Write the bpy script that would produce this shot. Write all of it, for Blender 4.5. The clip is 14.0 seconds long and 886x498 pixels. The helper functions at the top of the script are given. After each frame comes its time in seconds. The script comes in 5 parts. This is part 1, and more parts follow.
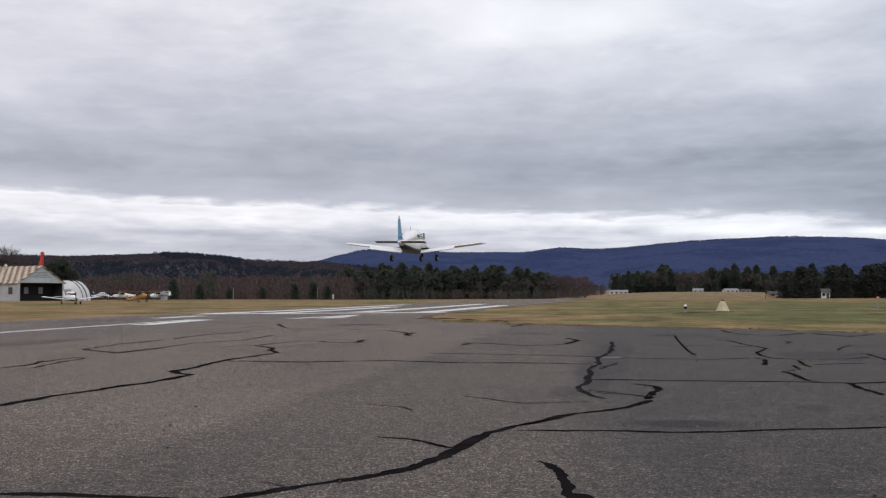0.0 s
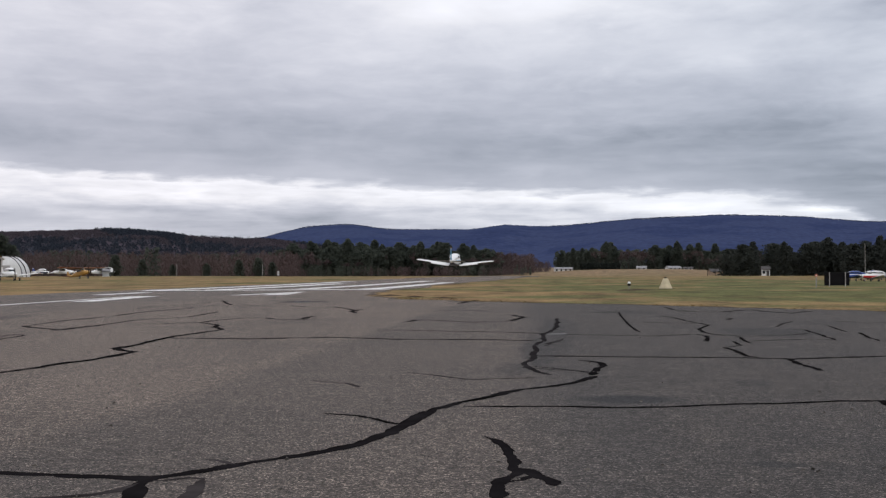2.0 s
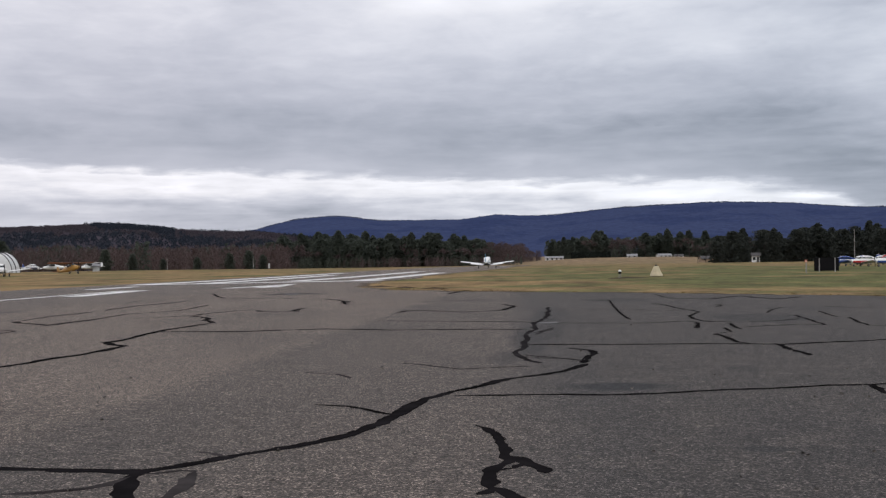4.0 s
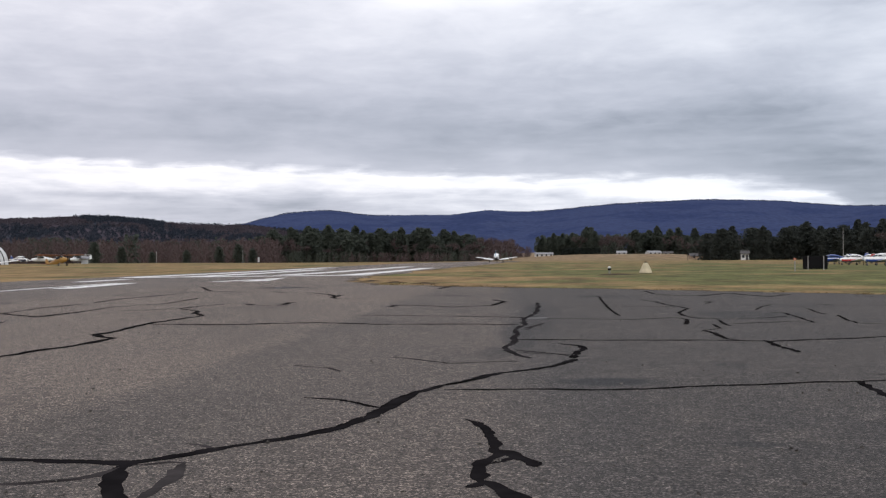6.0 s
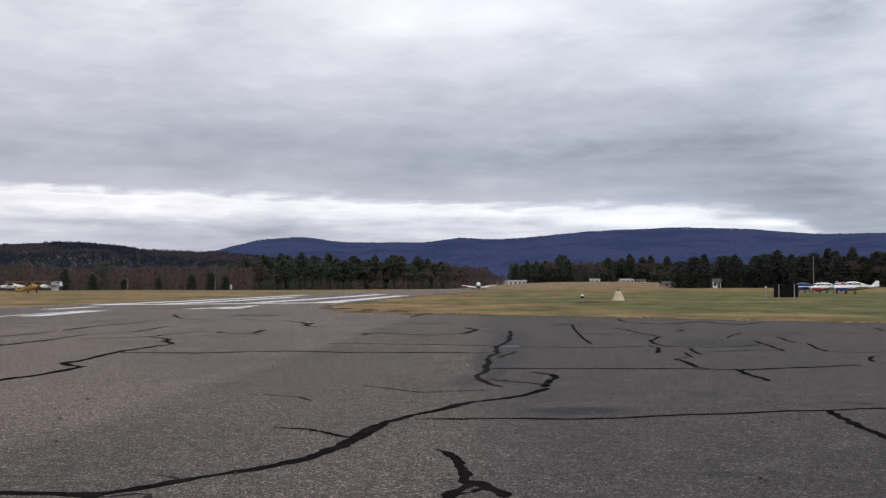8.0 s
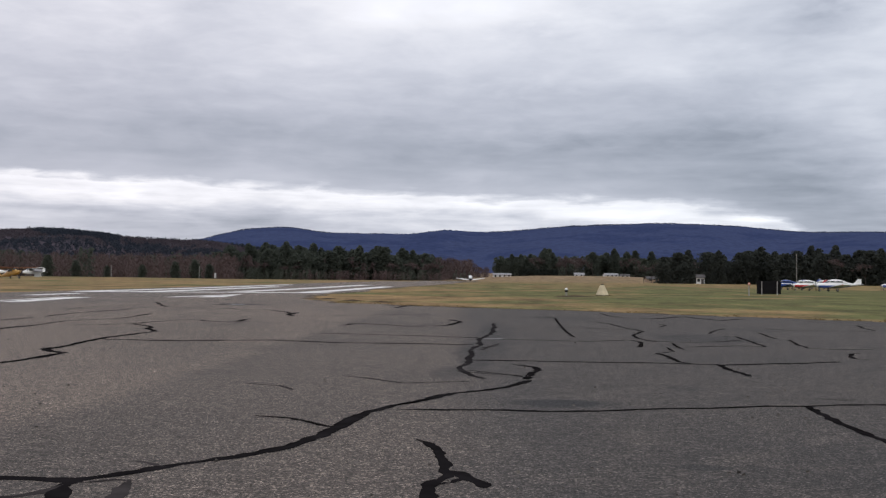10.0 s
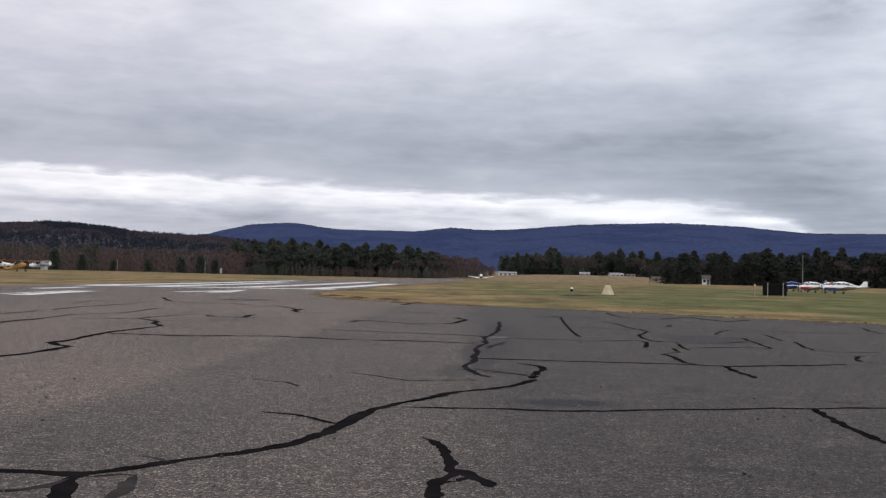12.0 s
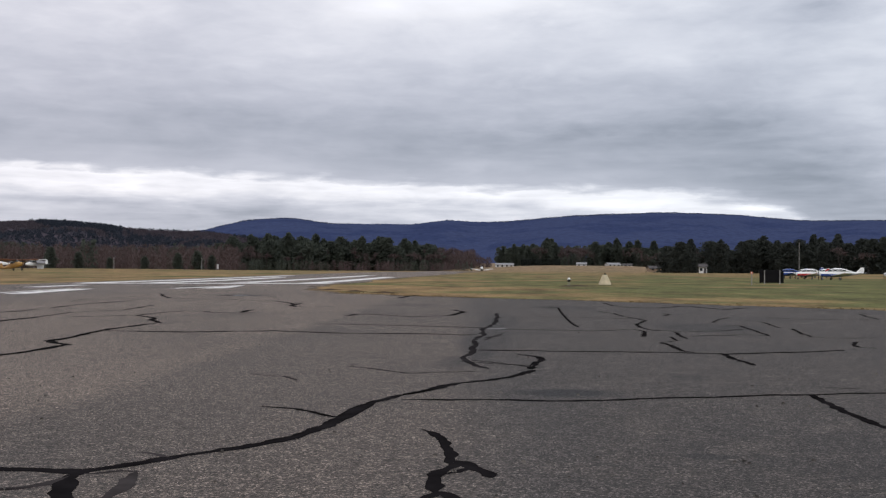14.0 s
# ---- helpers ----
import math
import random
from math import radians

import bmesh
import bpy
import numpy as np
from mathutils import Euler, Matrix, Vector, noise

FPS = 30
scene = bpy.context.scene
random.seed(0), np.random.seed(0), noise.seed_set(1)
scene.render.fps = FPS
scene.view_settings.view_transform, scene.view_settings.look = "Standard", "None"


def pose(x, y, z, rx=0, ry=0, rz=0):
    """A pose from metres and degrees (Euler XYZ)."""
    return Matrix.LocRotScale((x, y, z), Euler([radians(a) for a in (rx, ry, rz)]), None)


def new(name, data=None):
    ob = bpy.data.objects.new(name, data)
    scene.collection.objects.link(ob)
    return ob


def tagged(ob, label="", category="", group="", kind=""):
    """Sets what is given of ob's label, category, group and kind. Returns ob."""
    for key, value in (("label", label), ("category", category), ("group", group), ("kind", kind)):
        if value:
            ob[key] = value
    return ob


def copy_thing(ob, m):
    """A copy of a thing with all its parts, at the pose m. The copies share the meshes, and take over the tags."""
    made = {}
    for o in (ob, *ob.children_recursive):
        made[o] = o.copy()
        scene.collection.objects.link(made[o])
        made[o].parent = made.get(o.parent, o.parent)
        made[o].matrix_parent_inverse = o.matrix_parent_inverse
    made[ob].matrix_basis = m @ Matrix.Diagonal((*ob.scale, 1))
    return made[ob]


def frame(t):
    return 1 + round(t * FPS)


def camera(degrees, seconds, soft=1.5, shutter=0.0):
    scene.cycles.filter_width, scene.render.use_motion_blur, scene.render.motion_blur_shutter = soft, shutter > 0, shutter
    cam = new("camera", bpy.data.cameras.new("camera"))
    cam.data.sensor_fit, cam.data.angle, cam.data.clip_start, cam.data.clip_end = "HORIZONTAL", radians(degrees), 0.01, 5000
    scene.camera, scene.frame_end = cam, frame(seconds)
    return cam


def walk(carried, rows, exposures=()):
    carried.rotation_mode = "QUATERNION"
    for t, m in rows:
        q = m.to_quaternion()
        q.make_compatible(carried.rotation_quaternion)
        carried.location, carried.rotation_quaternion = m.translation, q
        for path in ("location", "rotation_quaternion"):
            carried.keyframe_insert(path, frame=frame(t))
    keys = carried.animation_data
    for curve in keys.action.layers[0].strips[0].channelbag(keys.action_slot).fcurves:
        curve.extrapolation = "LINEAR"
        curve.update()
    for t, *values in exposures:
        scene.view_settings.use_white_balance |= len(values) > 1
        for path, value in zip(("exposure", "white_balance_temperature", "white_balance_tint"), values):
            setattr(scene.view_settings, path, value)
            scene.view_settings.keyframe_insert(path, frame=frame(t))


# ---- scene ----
H = 1.5


cam = camera(44.0, 14.0, soft=1.3)
walk(cam, [
    (0.0, pose(-0.028, -0.011, 1.523, 92.40, 0.20, 6.88)),
    (0.5, pose(-0.045, -0.011, 1.531, 92.02, -0.41, 5.72)),
    (1.0, pose(-0.060, -0.003, 1.536, 91.76, -0.60, 4.62)),
    (1.5, pose(-0.053, -0.006, 1.531, 91.57, -0.35, 4.24)),
    (2.0, pose(-0.043, -0.006, 1.520, 91.19, 0.10, 4.05)),
    (2.5, pose(-0.035, -0.003, 1.508, 90.95, 0.32, 4.52)),
    (3.0, pose(-0.028, -0.004, 1.513, 90.79, 0.76, 4.32)),
    (5.5, pose(-0.031, 0.003, 1.500, 90.57, 0.34, 2.85)),
    (6.0, pose(-0.038, 0.001, 1.496, 90.44, 0.37, 3.05)),
    (6.5, pose(-0.034, -0.006, 1.501, 90.66, 0.31, 2.85)),
    (7.0, pose(-0.023, 0.008, 1.503, 91.40, 0.15, 2.26)),
    (7.5, pose(-0.014, 0.004, 1.503, 91.47, 0.21, 1.69)),
    (8.0, pose(-0.012, 0.005, 1.511, 91.87, 0.27, 1.67)),
    (8.5, pose(-0.004, 0.005, 1.503, 91.91, -0.28, 1.53)),
    (9.0, pose(0.000, 0.000, 1.500, 91.45, -0.45, 0.99)),
    (11.5, pose(-0.004, 0.004, 1.502, 91.45, -0.92, 0.99)),
    (12.0, pose(-0.017, 0.004, 1.505, 91.33, -1.24, 1.15)),
    (12.5, pose(-0.024, 0.000, 1.501, 91.32, -1.37, 1.43)),
    (13.0, pose(-0.022, 0.002, 1.498, 90.88, -0.90, 1.07)),
    (13.5, pose(-0.024, 0.000, 1.494, 91.00, -0.44, 0.89)),
    (14.0, pose(-0.020, 0.006, 1.499, 90.94, -0.36, 0.99)),
], exposures=[(0.0, -0.04), (0.5, 0.09), (1.0, 0.17), (1.5, 0.02), (2.0, -0.04), (3.0, -0.06), (5.5, 0.10), (6.0, 0.15), (6.5, 0.09), (7.5, 0.05), (8.0, 0.0), (14.0, 0.0)])


# ---- node helpers ----
def graph(tree):
    tree.nodes.clear()

    def n(kind, **kw):
        node = tree.nodes.new(kind)
        for key, value in kw.items():
            if key == "operation":
                node.operation = value
                continue
            sock = node.inputs[key.replace("_", " ")]
            if isinstance(value, bpy.types.NodeSocket):
                tree.links.new(value, sock)
            else:
                sock.default_value = value
        return node
    return n, tree.links


def math_node(n, op, a, b=0.0, c=0.0, clamp=False):
    node = n("ShaderNodeMath", operation=op)
    node.use_clamp = clamp
    for i, v in enumerate((a, b, c)):
        if isinstance(v, bpy.types.NodeSocket):
            node.id_data.links.new(v, node.inputs[i])
        else:
            node.inputs[i].default_value = v
    return node.outputs[0]


def ramp(n, fac, stops):
    node = n("ShaderNodeValToRGB")
    node.id_data.links.new(fac, node.inputs[0])
    el = node.color_ramp.elements
    while len(el) < len(stops):
        el.new(0.5)
    for e, (p, col) in zip(el, stops):
        e.position = p
        e.color = (col, col, col, 1) if isinstance(col, float) else (*col, 1)
    return node.outputs[0]


def mix(n, fac, a, b, blend="MIX"):
    node = n("ShaderNodeMix")
    node.data_type, node.blend_type = "RGBA", blend
    for i, v in ((0, fac), (6, a), (7, b)):
        if isinstance(v, bpy.types.NodeSocket):
            node.id_data.links.new(v, node.inputs[i])
        elif i == 0:
            node.inputs[0].default_value = v
        else:
            node.inputs[i].default_value = (*v, 1)
    return node.outputs[2]


def noise_tex(n, vec, scale, detail=4.0, rough=0.55, warp=0.0):
    node = n("ShaderNodeTexNoise")
    node.inputs["Distortion"].default_value = warp
    node.id_data.links.new(vec, node.inputs["Vector"])
    node.inputs["Scale"].default_value = scale
    node.inputs["Detail"].default_value = detail
    node.inputs["Roughness"].default_value = rough
    return node.outputs[0]


def scaled(n, vec, s):
    node = n("ShaderNodeVectorMath")
    node.operation = "MULTIPLY"
    node.id_data.links.new(vec, node.inputs[0])
    node.inputs[1].default_value = s
    return node.outputs[0]


# ---- world: broken overcast ----
SUN_EL, SUN_AZ = 40.0, 150.0
world = bpy.data.worlds.new("sky")
scene.world = world
world.use_nodes = True
n, links = graph(world.node_tree)
d = n("ShaderNodeTexCoord").outputs["Generated"]
sep = n("ShaderNodeSeparateXYZ", Vector=d)
dx, dy, dz = sep.outputs
# the layer seen in perspective: direction over height
lift = math_node(n, "ADD", math_node(n, "MAXIMUM", dz, 0.0), 0.045)
px = math_node(n, "DIVIDE", dx, lift)
py = math_node(n, "DIVIDE", dy, lift)
flat = n("ShaderNodeCombineXYZ", X=px, Y=py, Z=0.0).outputs[0]
azim = math_node(n, "ARCTAN2", dx, dy)
big = noise_tex(n, scaled(n, flat, (0.42, 0.42, 1.0)), 1.0, 4.0, 0.5, 0.2)
mid = noise_tex(n, scaled(n, flat, (1.35, 1.35, 1.0)), 1.0, 5.0, 0.55, 0.35)
billow = noise_tex(n, scaled(n, d, (5.0, 5.0, 13.0)), 1.0, 4.0, 0.5, 0.4)
lump = noise_tex(n, scaled(n, d, (12.0, 12.0, 30.0)), 1.0, 5.0, 0.55, 0.5)
fibre = noise_tex(n, scaled(n, d, (7.0, 7.0, 70.0)), 1.0, 5.0, 0.55, 0.3)
streak = noise_tex(n, scaled(n, d, (14.0, 14.0, 120.0)), 1.0, 4.0, 0.55, 0.3)
puff = noise_tex(n, scaled(n, d, (26.0, 26.0, 95.0)), 1.0, 5.0, 0.55, 0.4)
# the lit gap under the cloud deck sinks and narrows eastwards
e = math_node(n, "MULTIPLY_ADD", dx, 0.034, dz)
east = math_node(n, "MAXIMUM", math_node(n, "SUBTRACT", dx, 0.21), 0.0)
e = math_node(n, "MULTIPLY_ADD", math_node(n, "MULTIPLY", east, east), 2.6, e)
e = math_node(n, "MULTIPLY_ADD", math_node(n, "SUBTRACT", streak, 0.5), 0.020, e)
e = math_node(n, "MULTIPLY_ADD", math_node(n, "SUBTRACT", puff, 0.5), 0.016, e)
level = ramp(n, e, [(0.0, 0.60), (0.034, 0.58), (0.046, 0.66), (0.058, 0.82), (0.0715, 0.93), (0.0755, 0.55), (0.092, 0.47), (0.118, 0.48),
                    (0.150, 0.57), (0.190, 0.69), (0.240, 0.80), (0.5, 0.86), (1.0, 0.86)])
soft_amp = math_node(n, "MULTIPLY_ADD", math_node(n, "SUBTRACT", big, 0.5), 0.42, 1.0)
low = math_node(n, "MULTIPLY_ADD", dz, -9.0, 1.35, clamp=True)      # streaks belong to the far, low clouds
for layer, gain in ((mid, 0.26), (billow, 0.46), (lump, 0.30), (puff, 0.16)):
    soft_amp = math_node(n, "MULTIPLY_ADD", math_node(n, "SUBTRACT", layer, 0.5), gain, soft_amp)
for layer, gain in ((fibre, 0.26), (streak, 0.40)):
    soft_amp = math_node(n, "MULTIPLY_ADD", math_node(n, "MULTIPLY", math_node(n, "SUBTRACT", layer, 0.5), low), gain, soft_amp)
soft_amp = math_node(n, "MULTIPLY_ADD", dx, -0.24, soft_amp)
# single clouds: azimuth, elevation, half width, half height in degrees, and how much paler or darker
for az, el, wide, tall, gain in ((-14.1, 14.3, 2.6, 1.2, -0.15), (-0.4, 13.8, 4.4, 2.4, 0.13), (3.9, 12.5, 1.9, 0.8, -0.14), (10.1, 11.1, 2.4, 0.9, 0.13),
                                 (-28.7, 10.2, 1.4, 1.0, 0.14), (-25.0, 6.7, 4.6, 0.5, -0.12), (6.1, 6.8, 5.0, 0.6, -0.12), (0.7, 5.3, 2.3, 0.30, 0.22),
                                 (14.5, 7.5, 2.6, 0.9, -0.12), (8.9, 4.85, 3.0, 0.30, 0.14), (18.6, 13.0, 2.6, 1.4, -0.18), (-5.7, 13.4, 3.0, 1.9, 0.10),
                                 (0.9, 10.8, 2.5, 1.2, 0.08), (13.1, 3.40, 1.3, 0.20, -0.42), (15.4, 3.05, 1.4, 0.18, 0.22), (9.6, 3.25, 4.6, 0.55, 0.27), (1.5, 3.2, 3.0, 0.40, -0.13), (-4.0, 3.3, 2.4, 0.20, -0.12),
                                 (-20.4, 3.3, 4.0, 0.30, -0.14), (-11.3, 2.7, 3.4, 0.25, -0.10), (18.5, 4.6, 3.0, 0.9, -0.10), (4.0, 9.4, 4.5, 0.7, -0.08)):
    off_a = math_node(n, "MULTIPLY", math_node(n, "SUBTRACT", azim, radians(az)), 1 / radians(wide))
    off_e = math_node(n, "MULTIPLY", math_node(n, "SUBTRACT", dz, math.sin(radians(el))), 1 / radians(tall))
    off_e = math_node(n, "MULTIPLY_ADD", math_node(n, "SUBTRACT", lump, 0.5), 1.6, off_e)
    gap = math_node(n, "MULTIPLY_ADD", off_a, off_a, math_node(n, "MULTIPLY", off_e, off_e))
    gap = math_node(n, "MULTIPLY_ADD", math_node(n, "SUBTRACT", puff, 0.5), 1.2, gap)
    body = math_node(n, "POWER", 2.718, math_node(n, "MULTIPLY", gap, -1.0))
    soft_amp = math_node(n, "MULTIPLY_ADD", body, gain, soft_amp)
value = math_node(n, "MULTIPLY", level, soft_amp)
tint = ramp(n, value, [(0.25, (0.83, 0.92, 1.12)), (0.55, (0.93, 0.965, 1.11)), (0.9, (0.99, 0.99, 1.05))])
# the air is cooler to the east
tint = mix(n, 1.0, tint, mix(n, math_node(n, "MULTIPLY_ADD", dx, 1.6, 0.55, clamp=True), (1.012, 0.995, 1.0), (0.963, 0.995, 1.012)), "MULTIPLY")
clouds = mix(n, 1.0, tint, n("ShaderNodeCombineColor", Red=value, Green=value, Blue=value).outputs[0], "MULTIPLY")
blue = n("ShaderNodeTexSky")
blue.sky_type = "NISHITA"
blue.sun_disc = False
blue.sun_elevation, blue.sun_rotation = radians(SUN_EL), radians(SUN_AZ)
blue_dim = mix(n, 1.0, blue.outputs[0], (0.1, 0.1, 0.1), "MULTIPLY")
cover = mix(n, 0.96, blue_dim, clouds)
back = n("ShaderNodeBackground", Color=cover, Strength=1.0)
links.new(back.outputs[0], n("ShaderNodeOutputWorld").inputs[0])

sun = new("sun", bpy.data.lights.new("sun", "SUN"))
sun.data.energy, sun.data.angle, sun.data.color = 0.9, radians(25), (1.0, 0.96, 0.9)
sun.matrix_basis = Matrix.Rotation(-radians(SUN_AZ), 4, "Z") @ Matrix.Rotation(radians(SUN_EL - 90), 4, "X")


# ---- materials ----
def material(name):
    m = bpy.data.materials.new(name)
    m.use_nodes = True
    n, links = graph(m.node_tree)
    out = n("ShaderNodeOutputMaterial")
    b = n("ShaderNodeBsdfPrincipled")
    links.new(b.outputs[0], out.inputs[0])
    return m, n, links, b


def bump(n, links, b, height, strength, distance):
    node = n("ShaderNodeBump", Strength=strength, Distance=distance)
    links.new(height, node.inputs["Height"])
    links.new(node.outputs[0], b.inputs["Normal"])


def plain(name, colour, rough=0.5, metal=0.0, vary=0.15, scale=3.0, coat=0.0, gloss=0.5):
    m, n, links, b = material(name)
    p = n("ShaderNodeTexCoord").outputs["Object"]
    grime = noise_tex(n, p, scale, 6.0, 0.65)
    fine = noise_tex(n, p, scale * 14, 3.0, 0.6)
    dark = tuple(c * (1 - vary * 2) for c in colour)
    lite = tuple(min(1, c * (1 + vary)) for c in colour)
    col = mix(n, ramp(n, grime, [(0.32, 0.0), (0.68, 1.0)]), dark, lite)
    col = mix(n, math_node(n, "MULTIPLY", fine, vary), col, dark)
    links.new(col, b.inputs["Base Color"])
    links.new(math_node(n, "MULTIPLY_ADD", grime, 0.25, rough - 0.12), b.inputs["Roughness"])
    b.inputs["Metallic"].default_value = metal
    b.inputs["Coat Weight"].default_value = coat
    b.inputs["Specular IOR Level"].default_value = gloss
    return m


def asphalt():
    m, n, links, b = material("asphalt")
    p = n("ShaderNodeTexCoord").outputs["Object"]
    sep = n("ShaderNodeSeparateXYZ", Vector=p)
    x, y, z = sep.outputs
    wob = noise_tex(n, p, 0.35, 5.0, 0.6)
    # paving lanes: an older, paler lane beside a newer, darker one
    seam = math_node(n, "MULTIPLY_ADD", math_node(n, "SUBTRACT", wob, 0.5), 0.9, x)
    lane = ramp(n, math_node(n, "MULTIPLY_ADD", math_node(n, "MULTIPLY_ADD", y, -0.03, seam), 2.2, 10.6, clamp=True), [(0.0, 0.0), (1.0, 1.0)])
    base = mix(n, lane, (0.151, 0.119, 0.097), (0.102, 0.082, 0.069))
    lane2 = ramp(n, math_node(n, "MULTIPLY_ADD", seam, 0.9, 0.2, clamp=True), [(0.0, 0.0), (1.0, 1.0)])
    base = mix(n, lane2, base, (0.057, 0.048, 0.0425))
    far_lane = ramp(n, math_node(n, "MULTIPLY_ADD", seam, -0.2, -3.2, clamp=True), [(0.0, 0.0), (1.0, 1.0)])
    base = mix(n, math_node(n, "MULTIPLY", far_lane, 0.3), base, (0.088, 0.080, 0.080))
    # dark worn strip along the joint between two lanes
    strip = math_node(n, "ABSOLUTE", math_node(n, "SUBTRACT", math_node(n, "MULTIPLY_ADD", wob, 1.2, x), 1.1))
    base = mix(n, ramp(n, strip, [(0.0, 0.28), (0.75, 0.0)]), base, (0.040, 0.038, 0.039))
    big = noise_tex(n, scaled(n, p, (1.0, 0.5, 1.0)), 0.22, 5.0, 0.6)
    base = mix(n, ramp(n, big, [(0.45, 0.0), (0.70, 0.50)]), base, (0.036, 0.032, 0.031))
    blot = noise_tex(n, p, 1.4, 6.0, 0.65)
    base = mix(n, ramp(n, blot, [(0.50, 0.0), (0.80, 0.5)]), base, (0.140, 0.116, 0.096))
    # oil stains, dark smears and a wet patch round the puddle
    for cx, cy, rx, ry, depth in ((1.25, 13.18, 0.72, 0.50, 1.0), (1.95, 8.82, 0.28, 0.19, 0.75), (0.30, 21.5, 0.42, 5.0, 0.60), (1.15, 31.5, 0.6, 5.0, 0.34),
                                  (-0.15, 17.2, 0.28, 1.3, 0.45), (3.1, 15.2, 0.30, 0.5, 0.35), (6.2, 28.0, 1.5, 2.4, 0.5), (-11.1, 55.4, 1.4, 1.6, 0.8), (3.9, 41.5, 1.6, 2.2, 0.45), (0.75, 27.0, 0.40, 7.0, 0.40), (-17.6, 35.0, 1.0, 4.5, 0.45), (8.6, 33.0, 1.6, 1.6, 0.3),
                                  # these two broadly darken the asphalt close by, left and right
                                  (-6.5, 8.8, 4.2, 4.4, 0.24), (5.0, 8.0, 3.2, 3.6, 0.30)):
        spot = n("ShaderNodeVectorMath")
        spot.operation = "LENGTH"
        off = n("ShaderNodeVectorMath")
        off.operation = "SUBTRACT"
        links.new(p, off.inputs[0])
        off.inputs[1].default_value = (cx, cy, 0)
        links.new(scaled(n, off.outputs[0], (1 / rx, 1 / ry, 0.0)), spot.inputs[0])
        edge = math_node(n, "MULTIPLY_ADD", math_node(n, "SUBTRACT", blot, 0.5), 1.0, spot.outputs["Value"])
        base = mix(n, ramp(n, edge, [(0.60, depth), (1.35, 0.0)]), base, (0.017, 0.016, 0.017))
    # stone chips in the binder
    vor = n("ShaderNodeTexVoronoi", Scale=72.0)
    links.new(p, vor.inputs["Vector"])
    chip = ramp(n, n("ShaderNodeSeparateColor", Color=vor.outputs["Color"]).outputs[0], [(0.0, 0.17), (0.50, 0.64), (0.84, 1.28), (1.0, 3.4)])
    base = mix(n, 1.0, base, chip, "MULTIPLY")
    grit = noise_tex(n, p, 24.0, 4.0, 0.7)
    base = mix(n, 1.0, base, ramp(n, grit, [(0.30, 0.36), (0.70, 1.66)]), "MULTIPLY")
    mottle = noise_tex(n, p, 6.5, 5.0, 0.7)
    base = mix(n, 1.0, base, ramp(n, mottle, [(0.32, 0.62), (0.68, 1.38)]), "MULTIPLY")
    links.new(base, b.inputs["Base Color"])
    b.inputs["Roughness"].default_value = 0.9
    b.inputs["Specular IOR Level"].default_value = 0.42
    h = math_node(n, "ADD", math_node(n, "MULTIPLY", vor.outputs["Distance"], -0.6), grit)
    bump(n, links, b, h, 0.9, 0.012)
    return m


def grass():
    m, n, links, b = material("grass")
    p = n("ShaderNodeTexCoord").outputs["Object"]
    x, y, z = n("ShaderNodeSeparateXYZ", Vector=p).outputs
    band = noise_tex(n, scaled(n, p, (0.050, 0.070, 1.0)), 1.0, 7.0, 0.70)
    fine = noise_tex(n, p, 0.9, 6.0, 0.7)
    tiny = noise_tex(n, scaled(n, p, (1.0, 0.35, 1.0)), 5.0, 4.0, 0.7)
    straw = mix(n, ramp(n, fine, [(0.3, 0.0), (0.7, 1.0)]), (0.196, 0.126, 0.054), (0.300, 0.205, 0.098))
    ruddy = noise_tex(n, scaled(n, p, (0.03, 0.10, 1.0)), 1.0, 5.0, 0.6)
    straw = mix(n, ramp(n, ruddy, [(0.50, 0.0), (0.66, 0.75)]), straw, (0.185, 0.110, 0.058))
    green = mix(n, ramp(n, fine, [(0.3, 0.0), (0.7, 1.0)]), (0.074, 0.081, 0.026), (0.136, 0.139, 0.052))
    # greener towards the parked aircraft, dry beside the runway
    side = math_node(n, "MULTIPLY_ADD", x, 0.007, 0.05, clamp=True)
    near = math_node(n, "MULTIPLY_ADD", y, -0.0035, 0.9, clamp=True)
    wet = math_node(n, "MULTIPLY_ADD", side, math_node(n, "MULTIPLY", near, 1.1), band)
    # dry verge along the apron
    verge = math_node(n, "MULTIPLY_ADD", math_node(n, "MULTIPLY_ADD", x, 0.8, y), -0.045, 3.5, clamp=True)
    wet = math_node(n, "MULTIPLY_ADD", verge, -0.035, wet)
    col = mix(n, ramp(n, wet, [(0.48, 0.0), (0.59, 0.95)]), straw, green)
    # the far field is fallow and pinkish
    col = mix(n, math_node(n, "MULTIPLY", ramp(n, math_node(n, "MULTIPLY_ADD", y, 0.006, -2.4, clamp=True), [(0, 0.0), (1, 1.0)]), 0.75), col, (0.235, 0.165, 0.105))
    swath = noise_tex(n, scaled(n, p, (0.32, 0.10, 1.0)), 1.0, 6.0, 0.65)
    col = mix(n, 1.0, col, ramp(n, swath, [(0.34, 0.54), (0.5, 0.96), (0.66, 1.30)]), "MULTIPLY")
    col = mix(n, 1.0, col, ramp(n, tiny, [(0.3, 0.62), (0.7, 1.32)]), "MULTIPLY")
    links.new(col, b.inputs["Base Color"])
    b.inputs["Roughness"].default_value = 0.95
    b.inputs["Specular IOR Level"].default_value = 0.1
    bump(n, links, b, tiny, 0.8, 0.08)
    return m


